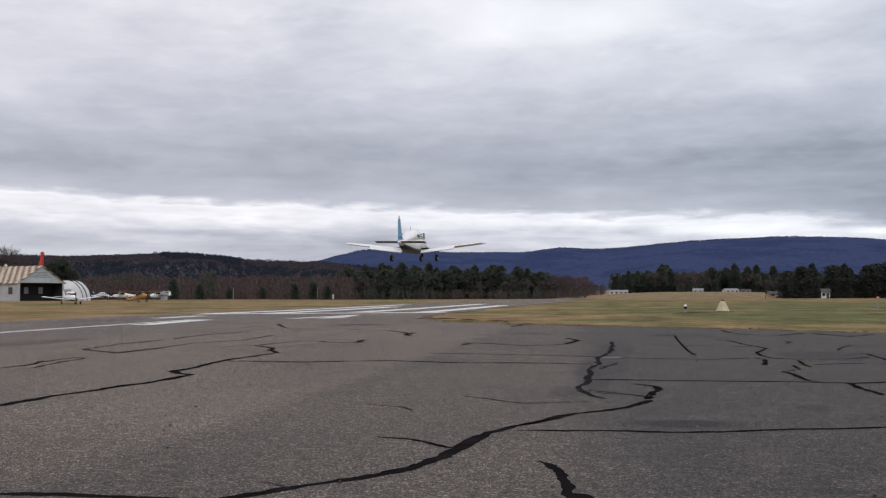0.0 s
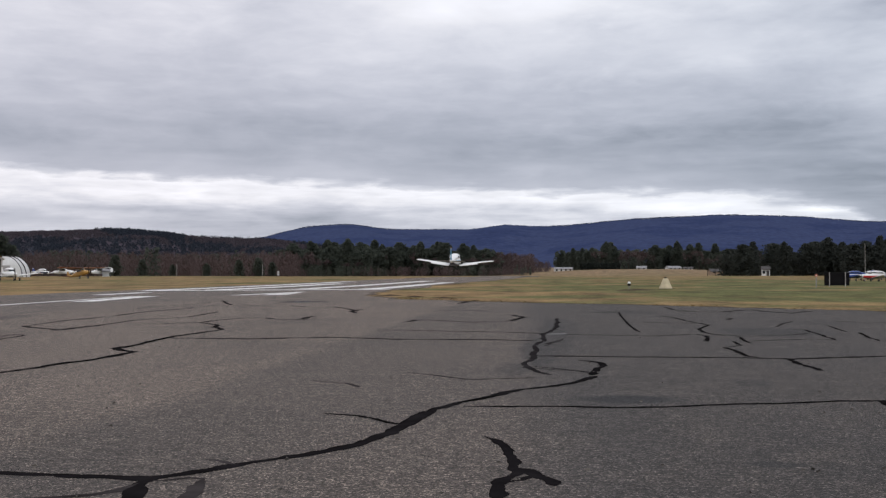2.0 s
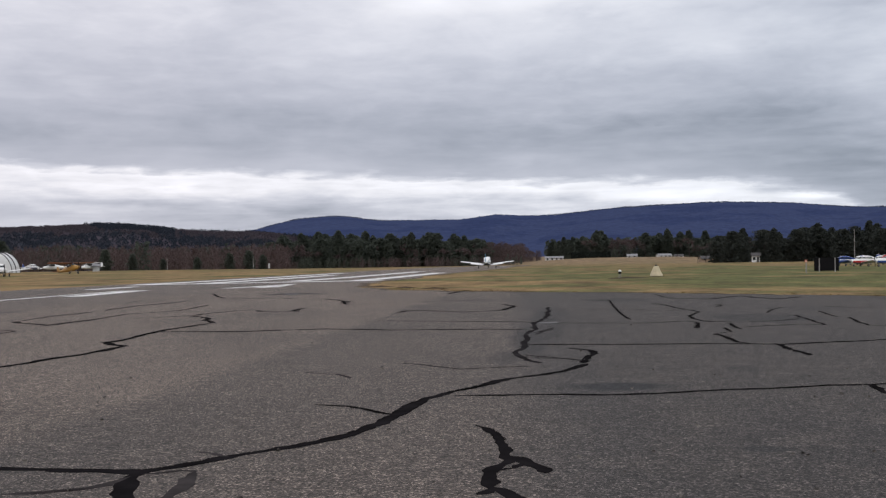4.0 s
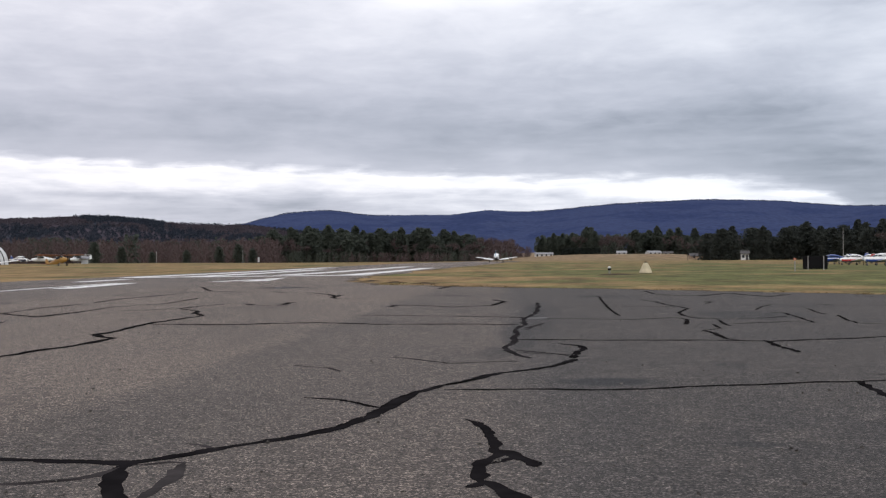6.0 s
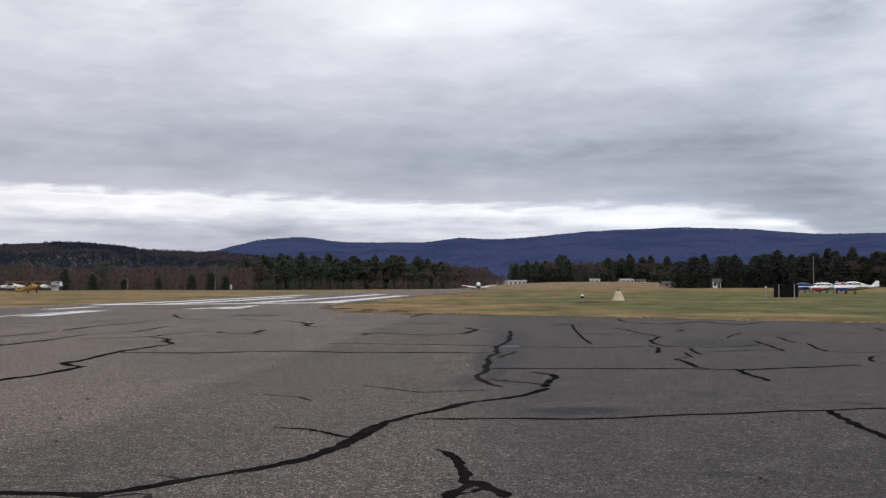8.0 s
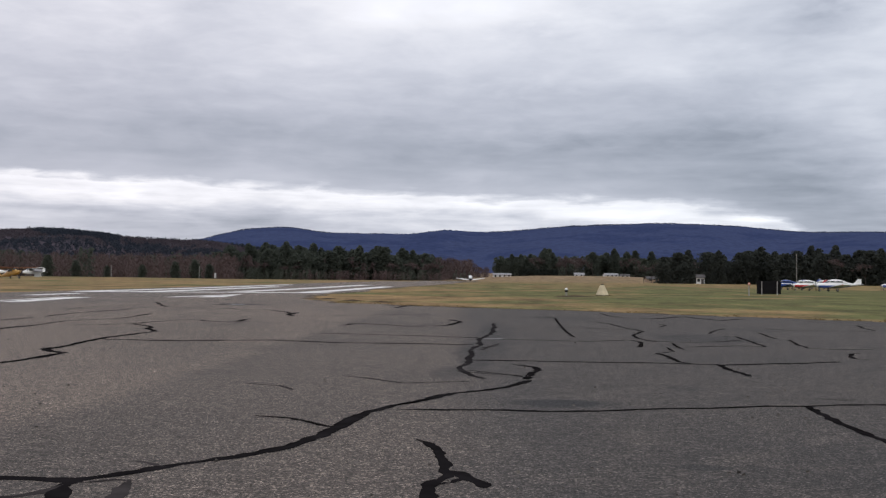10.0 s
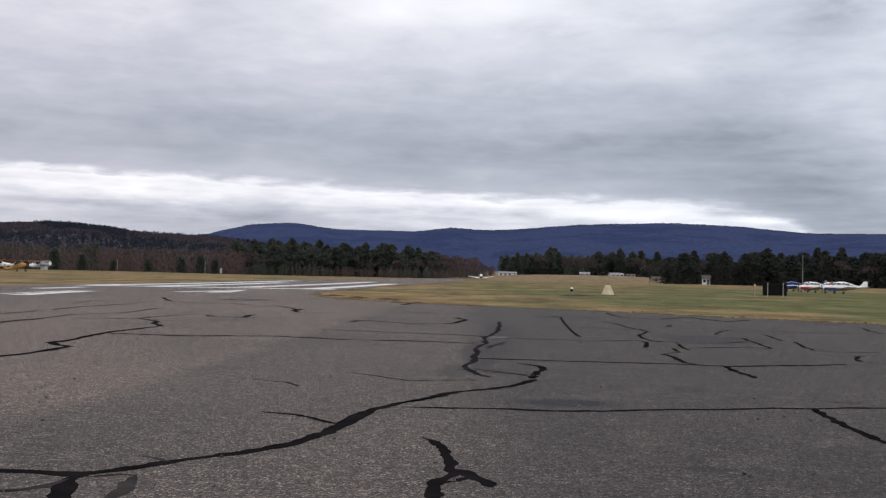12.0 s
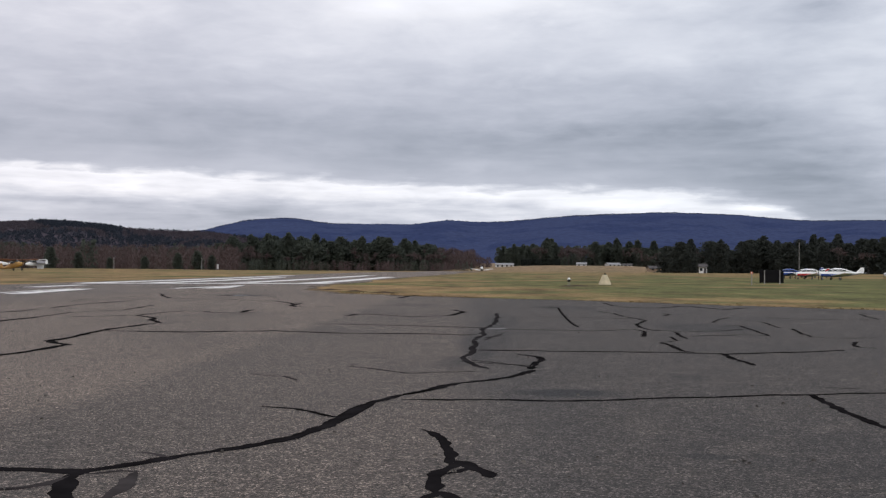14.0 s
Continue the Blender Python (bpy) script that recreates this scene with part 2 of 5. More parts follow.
def foliage(name, a, b_, scale=0.6, thin=0.0):
    m, n, links, b = material(name)
    p = n("ShaderNodeTexCoord").outputs["Object"]
    isl = n("ShaderNodeNewGeometry").outputs["Random Per Island"]
    rnd = n("ShaderNodeObjectInfo").outputs["Random"]
    clump = noise_tex(n, p, scale, 3.0, 0.6)
    f = math_node(n, "MULTIPLY_ADD", isl, 0.6, math_node(n, "MULTIPLY", clump, 0.5))
    col = mix(n, ramp(n, f, [(0.2, 0.0), (0.85, 1.0)]), a, b_)
    col = mix(n, math_node(n, "MULTIPLY", rnd, 0.35), col, tuple(c * 0.6 for c in a))
    links.new(col, b.inputs["Base Color"])
    b.inputs["Roughness"].default_value = 0.9
    b.inputs["Specular IOR Level"].default_value = 0.1
    if thin:
        through_leaf = n("ShaderNodeBsdfTranslucent", Color=col)
        both = n("ShaderNodeMixShader", Fac=thin)
        links.new(b.outputs[0], both.inputs[1])
        links.new(through_leaf.outputs[0], both.inputs[2])
        out = [k for k in m.node_tree.nodes if k.type == "OUTPUT_MATERIAL"][0]
        links.new(both.outputs[0], out.inputs[0])
    return m


def woods(name, bare, pine, share, scale, rough):
    m, n, links, b = material(name)
    p = n("ShaderNodeTexCoord").outputs["Object"]
    stand = noise_tex(n, scaled(n, p, (1.0, 1.0, 3.0)), scale, 6.0, 0.6)
    tree = noise_tex(n, p, scale * 14, 4.0, 0.7)
    col = mix(n, ramp(n, stand, [(share - 0.05, 0.0), (share + 0.05, 1.0)]), pine, bare)
    col = mix(n, 1.0, col, ramp(n, tree, [(0.3, 1.0 - rough), (0.7, 1.0 + rough)]), "MULTIPLY")
    links.new(col, b.inputs["Base Color"])
    b.inputs["Roughness"].default_value = 1.0
    b.inputs["Specular IOR Level"].default_value = 0.0
    bump(n, links, b, tree, 0.5, 2.0)
    return m


def road_paint():
    m, n, links, b = material("road_paint")
    p = n("ShaderNodeTexCoord").outputs["Object"]
    wear = noise_tex(n, p, 1.6, 6.0, 0.7)
    col = mix(n, ramp(n, wear, [(0.36, 0.0), (0.54, 1.0)]), (0.24, 0.23, 0.22), (0.78, 0.77, 0.75))
    links.new(col, b.inputs["Base Color"])
    b.inputs["Roughness"].default_value = 0.75
    return m


ASPHALT, GRASS, PAINT = asphalt(), grass(), road_paint()
GHOST = plain("ghosted_paint", (0.17, 0.165, 0.165), 0.9, vary=0.3, scale=2.0, gloss=0.2)
TAR = plain("crack_tar", (0.0155, 0.0140, 0.0150), 1.0, vary=0.3, scale=1.5, gloss=0.0)
# the mountain's distance haze is put into its base colours as blue
RIDGE_FAR_HAZED = woods("far_woods", (0.045, 0.059, 0.122), (0.035, 0.048, 0.108), 0.47, 0.004, 0.22)
# the hill's slope also carries some haze in its purple-grey colours
RIDGE_NEAR_HAZED = woods("hill_woods", (0.066, 0.056, 0.068), (0.036, 0.042, 0.054), 0.44, 0.010, 0.25)
PINE = foliage("pine_needles", (0.076, 0.089, 0.076), (0.102, 0.115, 0.090), thin=0.6)
# pine needles again, coloured darker for nearer trees with less haze before them
PINE_LESS_HAZE = foliage("less_haze_pine_needles", (0.050, 0.056, 0.052), (0.066, 0.074, 0.062), thin=0.45)
HEDGE = foliage("yew_hedge", (0.018, 0.022, 0.020), (0.026, 0.032, 0.027))
# needles and twigs on the hill, shifted to blue and purple for haze
HAZED_HILL_PINE = foliage("hazed_hill_pine", (0.036, 0.044, 0.060), (0.046, 0.055, 0.071), 0.05, thin=0.5)
HAZED_HILL_TWIG = foliage("hazed_hill_twigs", (0.078, 0.066, 0.078), (0.092, 0.077, 0.089), 0.05, thin=0.5)
WORN = plain("worn_seal", (0.033, 0.030, 0.031), 1.0, vary=0.3, scale=1.5, gloss=0.0)
AGED = plain("aged_seal", (0.017, 0.015, 0.0155), 1.0, vary=0.3, scale=1.5, gloss=0.0)
FADED = plain("faded_seal", (0.042, 0.038, 0.038), 1.0, vary=0.3, scale=1.5, gloss=0.0)
FAINT = plain("thin_worn_seal", (0.053, 0.047, 0.047), 1.0, vary=0.3, scale=1.5, gloss=0.0)
# haze blue in the colour, brightened to offset shade on the upright leaves
HAZED_RIDGE_TREES = foliage("hazed_ridge_trees", (0.062, 0.076, 0.124), (0.080, 0.094, 0.146))
TWIG = foliage("bare_twigs", (0.086, 0.063, 0.062), (0.104, 0.076, 0.075))
BARK = plain("bark", (0.055, 0.044, 0.040), 0.9, vary=0.3, scale=2.0)
WHITE = plain("white_aircraft_paint", (0.78, 0.78, 0.77), 0.35, vary=0.05, scale=0.8, coat=0.3)
BLUE = plain("blue_aircraft_paint", (0.09, 0.31, 0.49), 0.35, vary=0.08, scale=0.8, coat=0.3)
NAVY = plain("navy_aircraft_paint", (0.025, 0.065, 0.26), 0.35, vary=0.1, scale=0.8, coat=0.3)
RED = plain("red_aircraft_paint", (0.42, 0.025, 0.022), 0.4, vary=0.1, scale=0.8, coat=0.2)
YELLOW = plain("yellow_aircraft_paint", (0.38, 0.21, 0.045), 0.45, vary=0.1, scale=0.8, coat=0.2)
RUST = plain("rust_red_fabric", (0.30, 0.13, 0.075), 0.6, vary=0.15, scale=0.8)
# grey base colour holding the shade on the stabilator
STAB_SHADE = plain("shaded_stabilator_paint", (0.30, 0.29, 0.28), 0.5, vary=0.1, scale=0.8)
GREY = plain("grey_belly_paint", (0.050, 0.052, 0.066), 0.45, vary=0.2, scale=1.5)
RUBBER = plain("tyre_rubber", (0.014, 0.014, 0.015), 0.8, vary=0.2)
WATER = plain("puddle_water", (0.02, 0.02, 0.022), 0.16, vary=0.05)
STONE = foliage("loose_chips", (0.05, 0.045, 0.042), (0.22, 0.20, 0.18), 4.0)
STEEL = plain("bare_steel", (0.32, 0.32, 0.33), 0.4, metal=0.9, vary=0.15)
BLACK = plain("black_panel", (0.006, 0.006, 0.007), 0.8, vary=0.2, gloss=0.15)
GLASS = plain("dark_canopy_glazing", (0.02, 0.025, 0.03), 0.12, vary=0.1)


# ---- mesh helpers ----
def obj_from(name, bm, mats, smooth=False):
    me = bpy.data.meshes.new(name)
    bm.normal_update()
    bm.to_mesh(me)
    bm.free()
    for m in (mats if isinstance(mats, (list, tuple)) else [mats]):
        me.materials.append(m)
    if smooth:
        for p in me.polygons:
            p.use_smooth = True
    return new(name, me)


def part(name, bm, mats, parent, label="", smooth=False):
    ob = obj_from(name, bm, mats, smooth)
    ob.parent = parent
    if label:
        tagged(ob, label=label)
    return ob


def box(bm, x0, x1, y0, y1, z0, z1, m=None, bevel=0.0):
    made = bmesh.ops.create_cube(bm, size=1.0)["verts"]
    for v in made:
        v.co = Vector(((x0 + x1) / 2 + v.co.x * (x1 - x0), (y0 + y1) / 2 + v.co.y * (y1 - y0), (z0 + z1) / 2 + v.co.z * (z1 - z0)))
    if bevel:
        edges = list({e for v in made for e in v.link_edges})
        made = bmesh.ops.bevel(bm, geom=edges, offset=bevel, segments=1, affect="EDGES")["verts"]
    if m is not None:
        bmesh.ops.transform(bm, matrix=m, verts=[v for v in made if v.is_valid])
    return made


def rod(bm, a, b, r0, r1=None, seg=8):
    a, b = Vector(a), Vector(b)
    r1 = r0 if r1 is None else r1
    q = (b - a).to_track_quat("Z", "Y").to_matrix().to_4x4()
    bmesh.ops.create_cone(bm, cap_ends=True, segments=seg, radius1=r0, radius2=r1, depth=(b - a).length,
                          matrix=Matrix.Translation((a + b) / 2) @ q)


def loft(bm, rings, cap=True):
    """Skin over rings of equal length."""
    rows = [[bm.verts.new(c) for c in ring] for ring in rings]
    k = len(rows[0])
    for r0, r1 in zip(rows, rows[1:]):
        for i in range(k):
            bm.faces.new((r0[i], r0[(i + 1) % k], r1[(i + 1) % k], r1[i]))
    if cap:
        bm.faces.new(rows[0][::-1])
        bm.faces.new(rows[-1])
    bmesh.ops.recalc_face_normals(bm, faces=bm.faces[:])


def smooth01(a, b, v):
    t = min(1.0, max(0.0, (v - a) / (b - a)))
    return t * t * (3 - 2 * t)


# ---- ground ----
def land(x, y):
    """Height of the airfield: flat, a slight dip far down the runway, a low rise beyond it, higher grass to the west."""
    r = math.hypot(x, y)
    mid = 1 - smooth01(35, 70, abs(x + 10))
    z = (0.28 * smooth01(95, 190, y) - 0.30 * smooth01(250, 340, y)) * mid - 0.35 * smooth01(380, 450, y) - 0.2 * smooth01(450, 550, y)
    z += 3.4 * smooth01(480, 640, y) * smooth01(-45, 40, x - 0.02 * y) * (1 - 0.9 * smooth01(95, 130, x))
    z -= 1.3 * smooth01(642, 662, y) * smooth01(-45, 40, x - 0.02 * y)
    z += 0.48 * smooth01(55, 105, -x) * (1 - smooth01(300, 420, y)) * smooth01(60, 150, y)
    z -= 0.45 * smooth01(35, 70, x) * smooth01(120, 215, y) * (1 - smooth01(300, 420, y))
    z -= 0.35 * smooth01(60, 110, -x) * smooth01(330, 430, y)
    z += 6.0 * smooth01(700, 1500, r)
    return z


def grid_sheet(name, xs, ys, height, mats, smooth=True):
    bm = bmesh.new()
    rows = [[bm.verts.new((x, y, height(x, y))) for x in xs] for y in ys]
    for a, b in zip(rows, rows[1:]):
        for i in range(len(xs) - 1):
            bm.faces.new((a[i], a[i + 1], b[i + 1], b[i]))
    return obj_from(name, bm, mats, smooth)


def spread(n, near, far):
    """Symmetric stations, dense at the middle."""
    half = [near * ((far / near) ** (i / n)) for i in range(n + 1)]
    return [-v for v in reversed(half)] + [0.0] + half


ground = tagged(grid_sheet("ground", spread(52, 6, 4900), [-4900, -2000, -800, -300, -100, -40] + [v for v in range(0, 160, 10)]
                           + [160 + 12 * i for i in range(60)] + [880 * 1.12 ** i for i in range(1, 16)],
                           lambda x, y: land(x, y) - 0.04, GRASS),
                "dry straw-coloured airfield grass with green patches", "grass", kind="structure")

# ---- pavement: runway and apron in one surface each ----
SLOPE = 0.0502                       # the runway's drift from the y axis


def lerp_table(table, v):
    for (a, p), (b, q) in zip(table, table[1:]):
        if v <= b:
            return p + (q - p) * max(0.0, (v - a) / (b - a))
    return table[-1][1]


# right edge of the pavement as x over y: the apron's skew edge, the corner, then the runway's edge
APRON_EDGE = [(-60, 86.0), (17, 46.0), (40.8, 15.6), (46.6, 9.2), (51, 4.8), (56.5, -2.8), (60.3, -6.1), (69.4, -9.9), (81, -10.9), (110.5, -9.5), (136.7, -7.9),
              (182.9, -2.1), (315, 3.6), (420, 9.0), (560, 16.0)]
# left edge of the runway
WEST_EDGE = [(-60, -40.9), (60, -34.9), (95, -33.1), (117, -31.1), (138, -28.2), (168, -24.2), (244, -18.8), (420, -10.2), (560, -3.2)]


def edge_wander(y):
    """How far the broken apron edge strays from its line."""
    return 1.3 * noise.noise((y * 0.35, 0, 1)) + 1.1 * noise.noise((y * 1.1, 5, 1)) + 0.7 * noise.noise((y * 2.9, 8, 1))


def pavement():
    bm = bmesh.new()
    ys = [-60, -30, 0] + [17 + i * 0.4 for i in range(175)] + [88 + 6 * i for i in range(67)]
    rows = []
    for y in ys:
        left = lerp_table(WEST_EDGE, y) + 0.5 * noise.noise((y * 0.15, 3, 0))
        right = lerp_table(APRON_EDGE, y) + edge_wander(y)
        rows.append([bm.verts.new((left + (right - left) * i / 10, y, land(left + (right - left) * i / 10, y))) for i in range(11)])
    for a, b in zip(rows, rows[1:]):
        for i in range(10):
            bm.faces.new((a[i], a[i + 1], b[i + 1], b[i]))
    top = bm.faces[:]
    bmesh.ops.extrude_face_region(bm, geom=top)
    for f in top:
        for v in f.verts:
            v.co.z -= 0.12
    bmesh.ops.recalc_face_normals(bm, faces=bm.faces[:])
    return obj_from("runway", bm, ASPHALT)


runway = tagged(pavement(), "weathered grey asphalt runway and apron, patched and cracked", "runway", kind="structure")


def stripe(name, pts, label, mat=None):
    """A painted quad from four corners, bent over the land."""
    bm = bmesh.new()
    a, b, c, d = [Vector(p) for p in pts]
    k = 10
    rows = []
    for i in range(k + 1):
        l, r = a.lerp(d, i / k), b.lerp(c, i / k)
        rows.append([bm.verts.new((p.x, p.y, land(p.x, p.y) + 0.005)) for p in (l, r)])
    for p, q in zip(rows, rows[1:]):
        bm.faces.new((p[0], p[1], q[1], q[0]))
    return tagged(obj_from(name, bm, mat or PAINT), label, "runway marking", "painted runway markings", kind="structure")


for x0, y0, x1, y1 in ((-30.9, 90, -23.6, 151.5), (-26.1, 91, -22.0, 132.8), (-19.5, 97, -13.2, 157.3), (-13.6, 94, -9.4, 142.4)):
    stripe("threshold_stripe", [(x0 - 1, y0), (x0 + 1, y0), (x1 + 0.9, y1), (x1 - 0.9, y1)], "worn white painted threshold stripe on the runway")
stripe("threshold_bar", [(-31.2, 87.0), (-11.3, 94.0), (-11.3, 97.0), (-31.2, 90.0)], "white painted threshold bar across the runway")
stripe("edge_line", [(-24.25, 30.0), (-23.8, 30.0), (-24.2, 68.0), (-24.65, 68.0)], "long white painted edge line on the asphalt")
stripe("arrow_shaft", [(-23.4, 55.5), (-22.2, 55.5), (-22.9, 68.0), (-24.1, 68.0)], "short white painted arrow mark on the asphalt")
stripe("arrow_shaft", [(-29.0, 72.0), (-27.8, 72.0), (-27.6, 81.0), (-28.8, 81.0)], "short white painted arrow mark on the asphalt")
stripe("arrow_shaft", [(-19.2, 71.0), (-18.3, 71.0), (-16.4, 80.0), (-17.3, 80.0)], "short white painted arrow mark on the asphalt")
stripe("arrow_head", [(-17.0, 71.0), (-15.6, 72.5), (-16.6, 84.0), (-17.6, 81.0)], "white painted arrow head on the asphalt")

stripe("paint_scrap", [(0.59, 26.46), (1.06, 26.69), (1.08, 27.18), (0.60, 26.95)], "faded scrap of white paint on the asphalt", GHOST)


def crack(pts, width, mat=None):
    """A tar-filled crack: a jagged ribbon a few millimetres proud."""
    random.seed(round(abs(pts[0][0] * 37 + pts[0][1] * 91) * 10))
    line = []
    for (ax, ay), (bx, by) in zip(pts, pts[1:]):
        k = max(2, int(math.hypot(bx - ax, by - ay) / max(0.05, width * 0.6)))
        k = min(k, 60)
        for i in range(k):
            line.append(Vector((ax + (bx - ax) * i / k, ay + (by - ay) * i / k)))
    line.append(Vector(pts[-1]))
    seed = random.uniform(0, 99)
    bm = bmesh.new()
    rows = []
    m = len(line)
    for i, p in enumerate(line):
        t = (line[min(i + 1, m - 1)] - line[max(i - 1, 0)]).normalized()
        side = Vector((-t.y, t.x))
        f = 1 / max(0.25, width * 3)
        off = side * width * (0.5 * noise.noise((p.x * f * 0.5, p.y * f * 0.5, seed)) + 0.18 * noise.noise((p.x * f * 2.5, p.y * f * 2.5, seed)))
        w = width * (0.78 + 0.5 * noise.noise((p.x * f * 2.2, p.y * f * 2.2, seed + 7))) * 0.5 + 0.004
        w *= smooth01(-0.6, 1.5, min(i, m - 1 - i))
        wl = w * (1 + 0.45 * noise.noise((p.x * f * 3, p.y * f * 3, seed + 20)) + random.uniform(-0.07, 0.07))
        wr = w * (1 + 0.45 * noise.noise((p.x * f * 3, p.y * f * 3, seed + 40)) + random.uniform(-0.07, 0.07))
        c = p + off
        rows.append([bm.verts.new((*(c + side * wl), 0.0015)), bm.verts.new((*c, 0.0050)), bm.verts.new((*(c - side * wr), 0.0015))])
    for a, b in zip(rows, rows[1:]):
        bm.faces.new((a[0], b[0], b[1], a[1]))
        bm.faces.new((a[1], b[1], b[2], a[2]))
    bmesh.ops.recalc_face_normals(bm, faces=bm.faces[:])
    return tagged(obj_from("crack", bm, mat or TAR), "black tar-sealed crack winding across the asphalt", "pavement crack", "sealed cracks in the apron", kind="structure")


crack([(-3.51, 7.95), (-3.11, 7.97), (-2.77, 7.95), (-2.58, 8.14), (-2.26, 8.52), (-1.83, 8.98), (-1.47, 9.66), (-1.25, 10.29), (-1.12, 11.39), (-1.00, 12.11), (-0.76, 12.77), (-0.39, 13.51), (-0.12, 14.13), (0.40, 14.60), (0.74, 15.31), (1.06, 16.10)], 0.170)
crack([(0.99, 16.18), (1.09, 17.13), (1.30, 17.88), (1.26, 18.43), (0.91, 18.98)], 0.160)
crack([(-2.95, 15.19), (-2.42, 14.85), (-2.15, 14.36)], 0.080, FAINT)
crack([(-2.17, 11.68), (-1.75, 11.48), (-1.47, 11.15), (-1.26, 10.87)], 0.100)
crack([(-2.60, 8.76), (-2.43, 8.67), (-2.26, 8.52)], 0.070, FAINT)
crack([(-1.24, 10.44), (-1.18, 10.88), (-1.12, 11.39), (-1.02, 12.01)], 0.230)
crack([(-0.39, 13.51), (-0.19, 13.98), (-0.01, 14.20)], 0.160)
crack([(-8.11, 14.38), (-7.96, 15.38), (-7.84, 16.81), (-7.68, 18.28)], 0.280)
crack([(-4.52, 8.05), (-3.99, 8.07), (-3.60, 8.01), (-3.22, 7.95), (-2.86, 7.91), (-2.68, 8.02)], 0.170)
crack([(1.12, 35.84), (1.00, 31.25), (0.82, 28.80), (0.51, 26.71)], 0.150, WORN)
crack([(0.50, 26.95), (0.49, 24.48), (0.29, 22.60), (0.20, 20.68), (0.15, 19.32), (0.01, 18.24), (0.10, 17.48), (0.23, 16.68), (0.38, 16.22)], 0.140, WORN)
crack([(0.44, 23.13), (0.71, 24.07), (0.92, 24.88)], 0.07, FADED)
crack([(0.13, 17.69), (0.50, 17.27), (0.83, 16.87), (1.03, 16.58)], 0.090)
crack([(-7.80, 17.17), (-7.71, 17.58), (-7.52, 18.47), (-7.46, 19.59), (-7.45, 20.55), (-7.74, 20.85), (-8.08, 21.47), (-8.02, 22.12), (-8.09, 23.17), (-8.25, 24.74), (-8.28, 25.83), (-8.09, 27.02), (-7.93, 28.31)], 0.250)
crack([(-1.73, 16.52), (-1.18, 15.97), (-0.79, 15.46), (-0.35, 15.62), (0.21, 15.79)], 0.090, FAINT)
crack([(4.60, 14.03), (4.84, 13.90), (5.00, 13.96)], 0.080, FAINT)
crack([(-0.70, 12.39), (-0.16, 12.39), (0.35, 12.44), (0.98, 12.34), (1.62, 12.44), (2.31, 12.71), (2.99, 12.88), (3.72, 13.16), (4.17, 13.22), (4.92, 13.39), (5.43, 13.45)], 0.150)
crack([(4.15, 13.22), (4.12, 12.65), (4.06, 12.19), (4.01, 11.52), (4.04, 11.01), (4.06, 10.08)], 0.130)
crack([(-0.34, 10.15), (-0.27, 9.97), (-0.21, 9.64), (-0.15, 9.25), (-0.10, 8.91), (-0.12, 8.62), (-0.11, 8.37)], 0.120)
crack([(-0.10, 8.52), (0.01, 8.35), (0.11, 8.16), (0.19, 7.99), (0.22, 7.84)], 0.170)
crack([(-0.06, 8.47), (-0.15, 8.18), (-0.20, 7.94), (-0.20, 7.64), (-0.20, 7.32)], 0.140)
crack([(-0.19, 7.37), (-0.24, 7.21), (-0.30, 7.14)], 0.110)
crack([(-0.20, 7.35), (-0.11, 7.25), (-0.04, 7.06), (0.03, 6.83), (0.08, 6.60)], 0.170)
crack([(-0.13, 7.94), (-0.06, 8.05), (0.04, 8.23)], 0.070)
crack([(-2.80, 7.98), (-2.77, 7.55), (-2.67, 7.17), (-2.48, 6.77), (-2.31, 6.42)], 0.170)
crack([(-2.35, 7.94), (-2.32, 7.56), (-2.30, 7.18), (-2.32, 6.84), (-2.28, 6.49)], 0.130, FAINT)
crack([(-2.72, 7.84), (-2.59, 7.89), (-2.49, 7.96), (-2.35, 7.94)], 0.090, FAINT)
crack([(-3.46, 7.16), (-3.19, 7.23), (-2.99, 7.31), (-2.85, 7.45), (-2.82, 7.76)], 0.100, FAINT)
crack([(-12.26, 27.94), (-12.17, 31.53), (-12.26, 34.08), (-11.33, 36.56), (-11.57, 41.16)], 0.17, AGED)
crack([(-14.16, 37.19), (-14.44, 41.36), (-14.02, 43.77), (-13.82, 45.77)], 0.14, AGED)
crack([(-17.50, 39.90), (-17.24, 41.55)], 0.14, AGED)
crack([(-14.67, 33.43), (-14.18, 34.18), (-14.19, 36.28)], 0.14, AGED)
crack([(-16.03, 44.57), (-16.59, 48.23), (-15.82, 50.61), (-15.54, 54.27)], 0.12, FADED)
crack([(-14.19, 45.80), (-13.94, 49.60)], 0.11, FADED)
crack([(-11.33, 31.49), (-10.60, 31.79), (-9.74, 32.82)], 0.19, AGED)
crack([(-9.78, 32.82), (-9.19, 31.73), (-8.76, 31.04), (-8.50, 29.77), (-8.16, 29.16), (-7.77, 28.31)], 0.18, AGED)
crack([(-8.64, 29.78), (-8.43, 29.77)], 0.20, AGED)
crack([(-9.74, 32.82), (-9.54, 33.94), (-9.40, 34.73), (-9.18, 35.99), (-8.51, 35.95)], 0.20, AGED)
crack([(-8.51, 35.95), (-8.03, 35.07), (-7.02, 34.60), (-6.56, 34.99)], 0.29, FADED)
crack([(-7.07, 35.02), (-7.14, 36.32), (-7.09, 37.23)], 0.25, AGED)
crack([(-15.90, 57.44), (-14.51, 53.20), (-13.54, 50.41)], 0.23, AGED)
crack([(-13.54, 50.41), (-11.63, 48.59), (-10.21, 48.47)], 0.26, FADED)
crack([(-12.18, 22.08), (-12.07, 22.83), (-12.39, 24.23), (-12.50, 24.66)], 0.17, AGED)
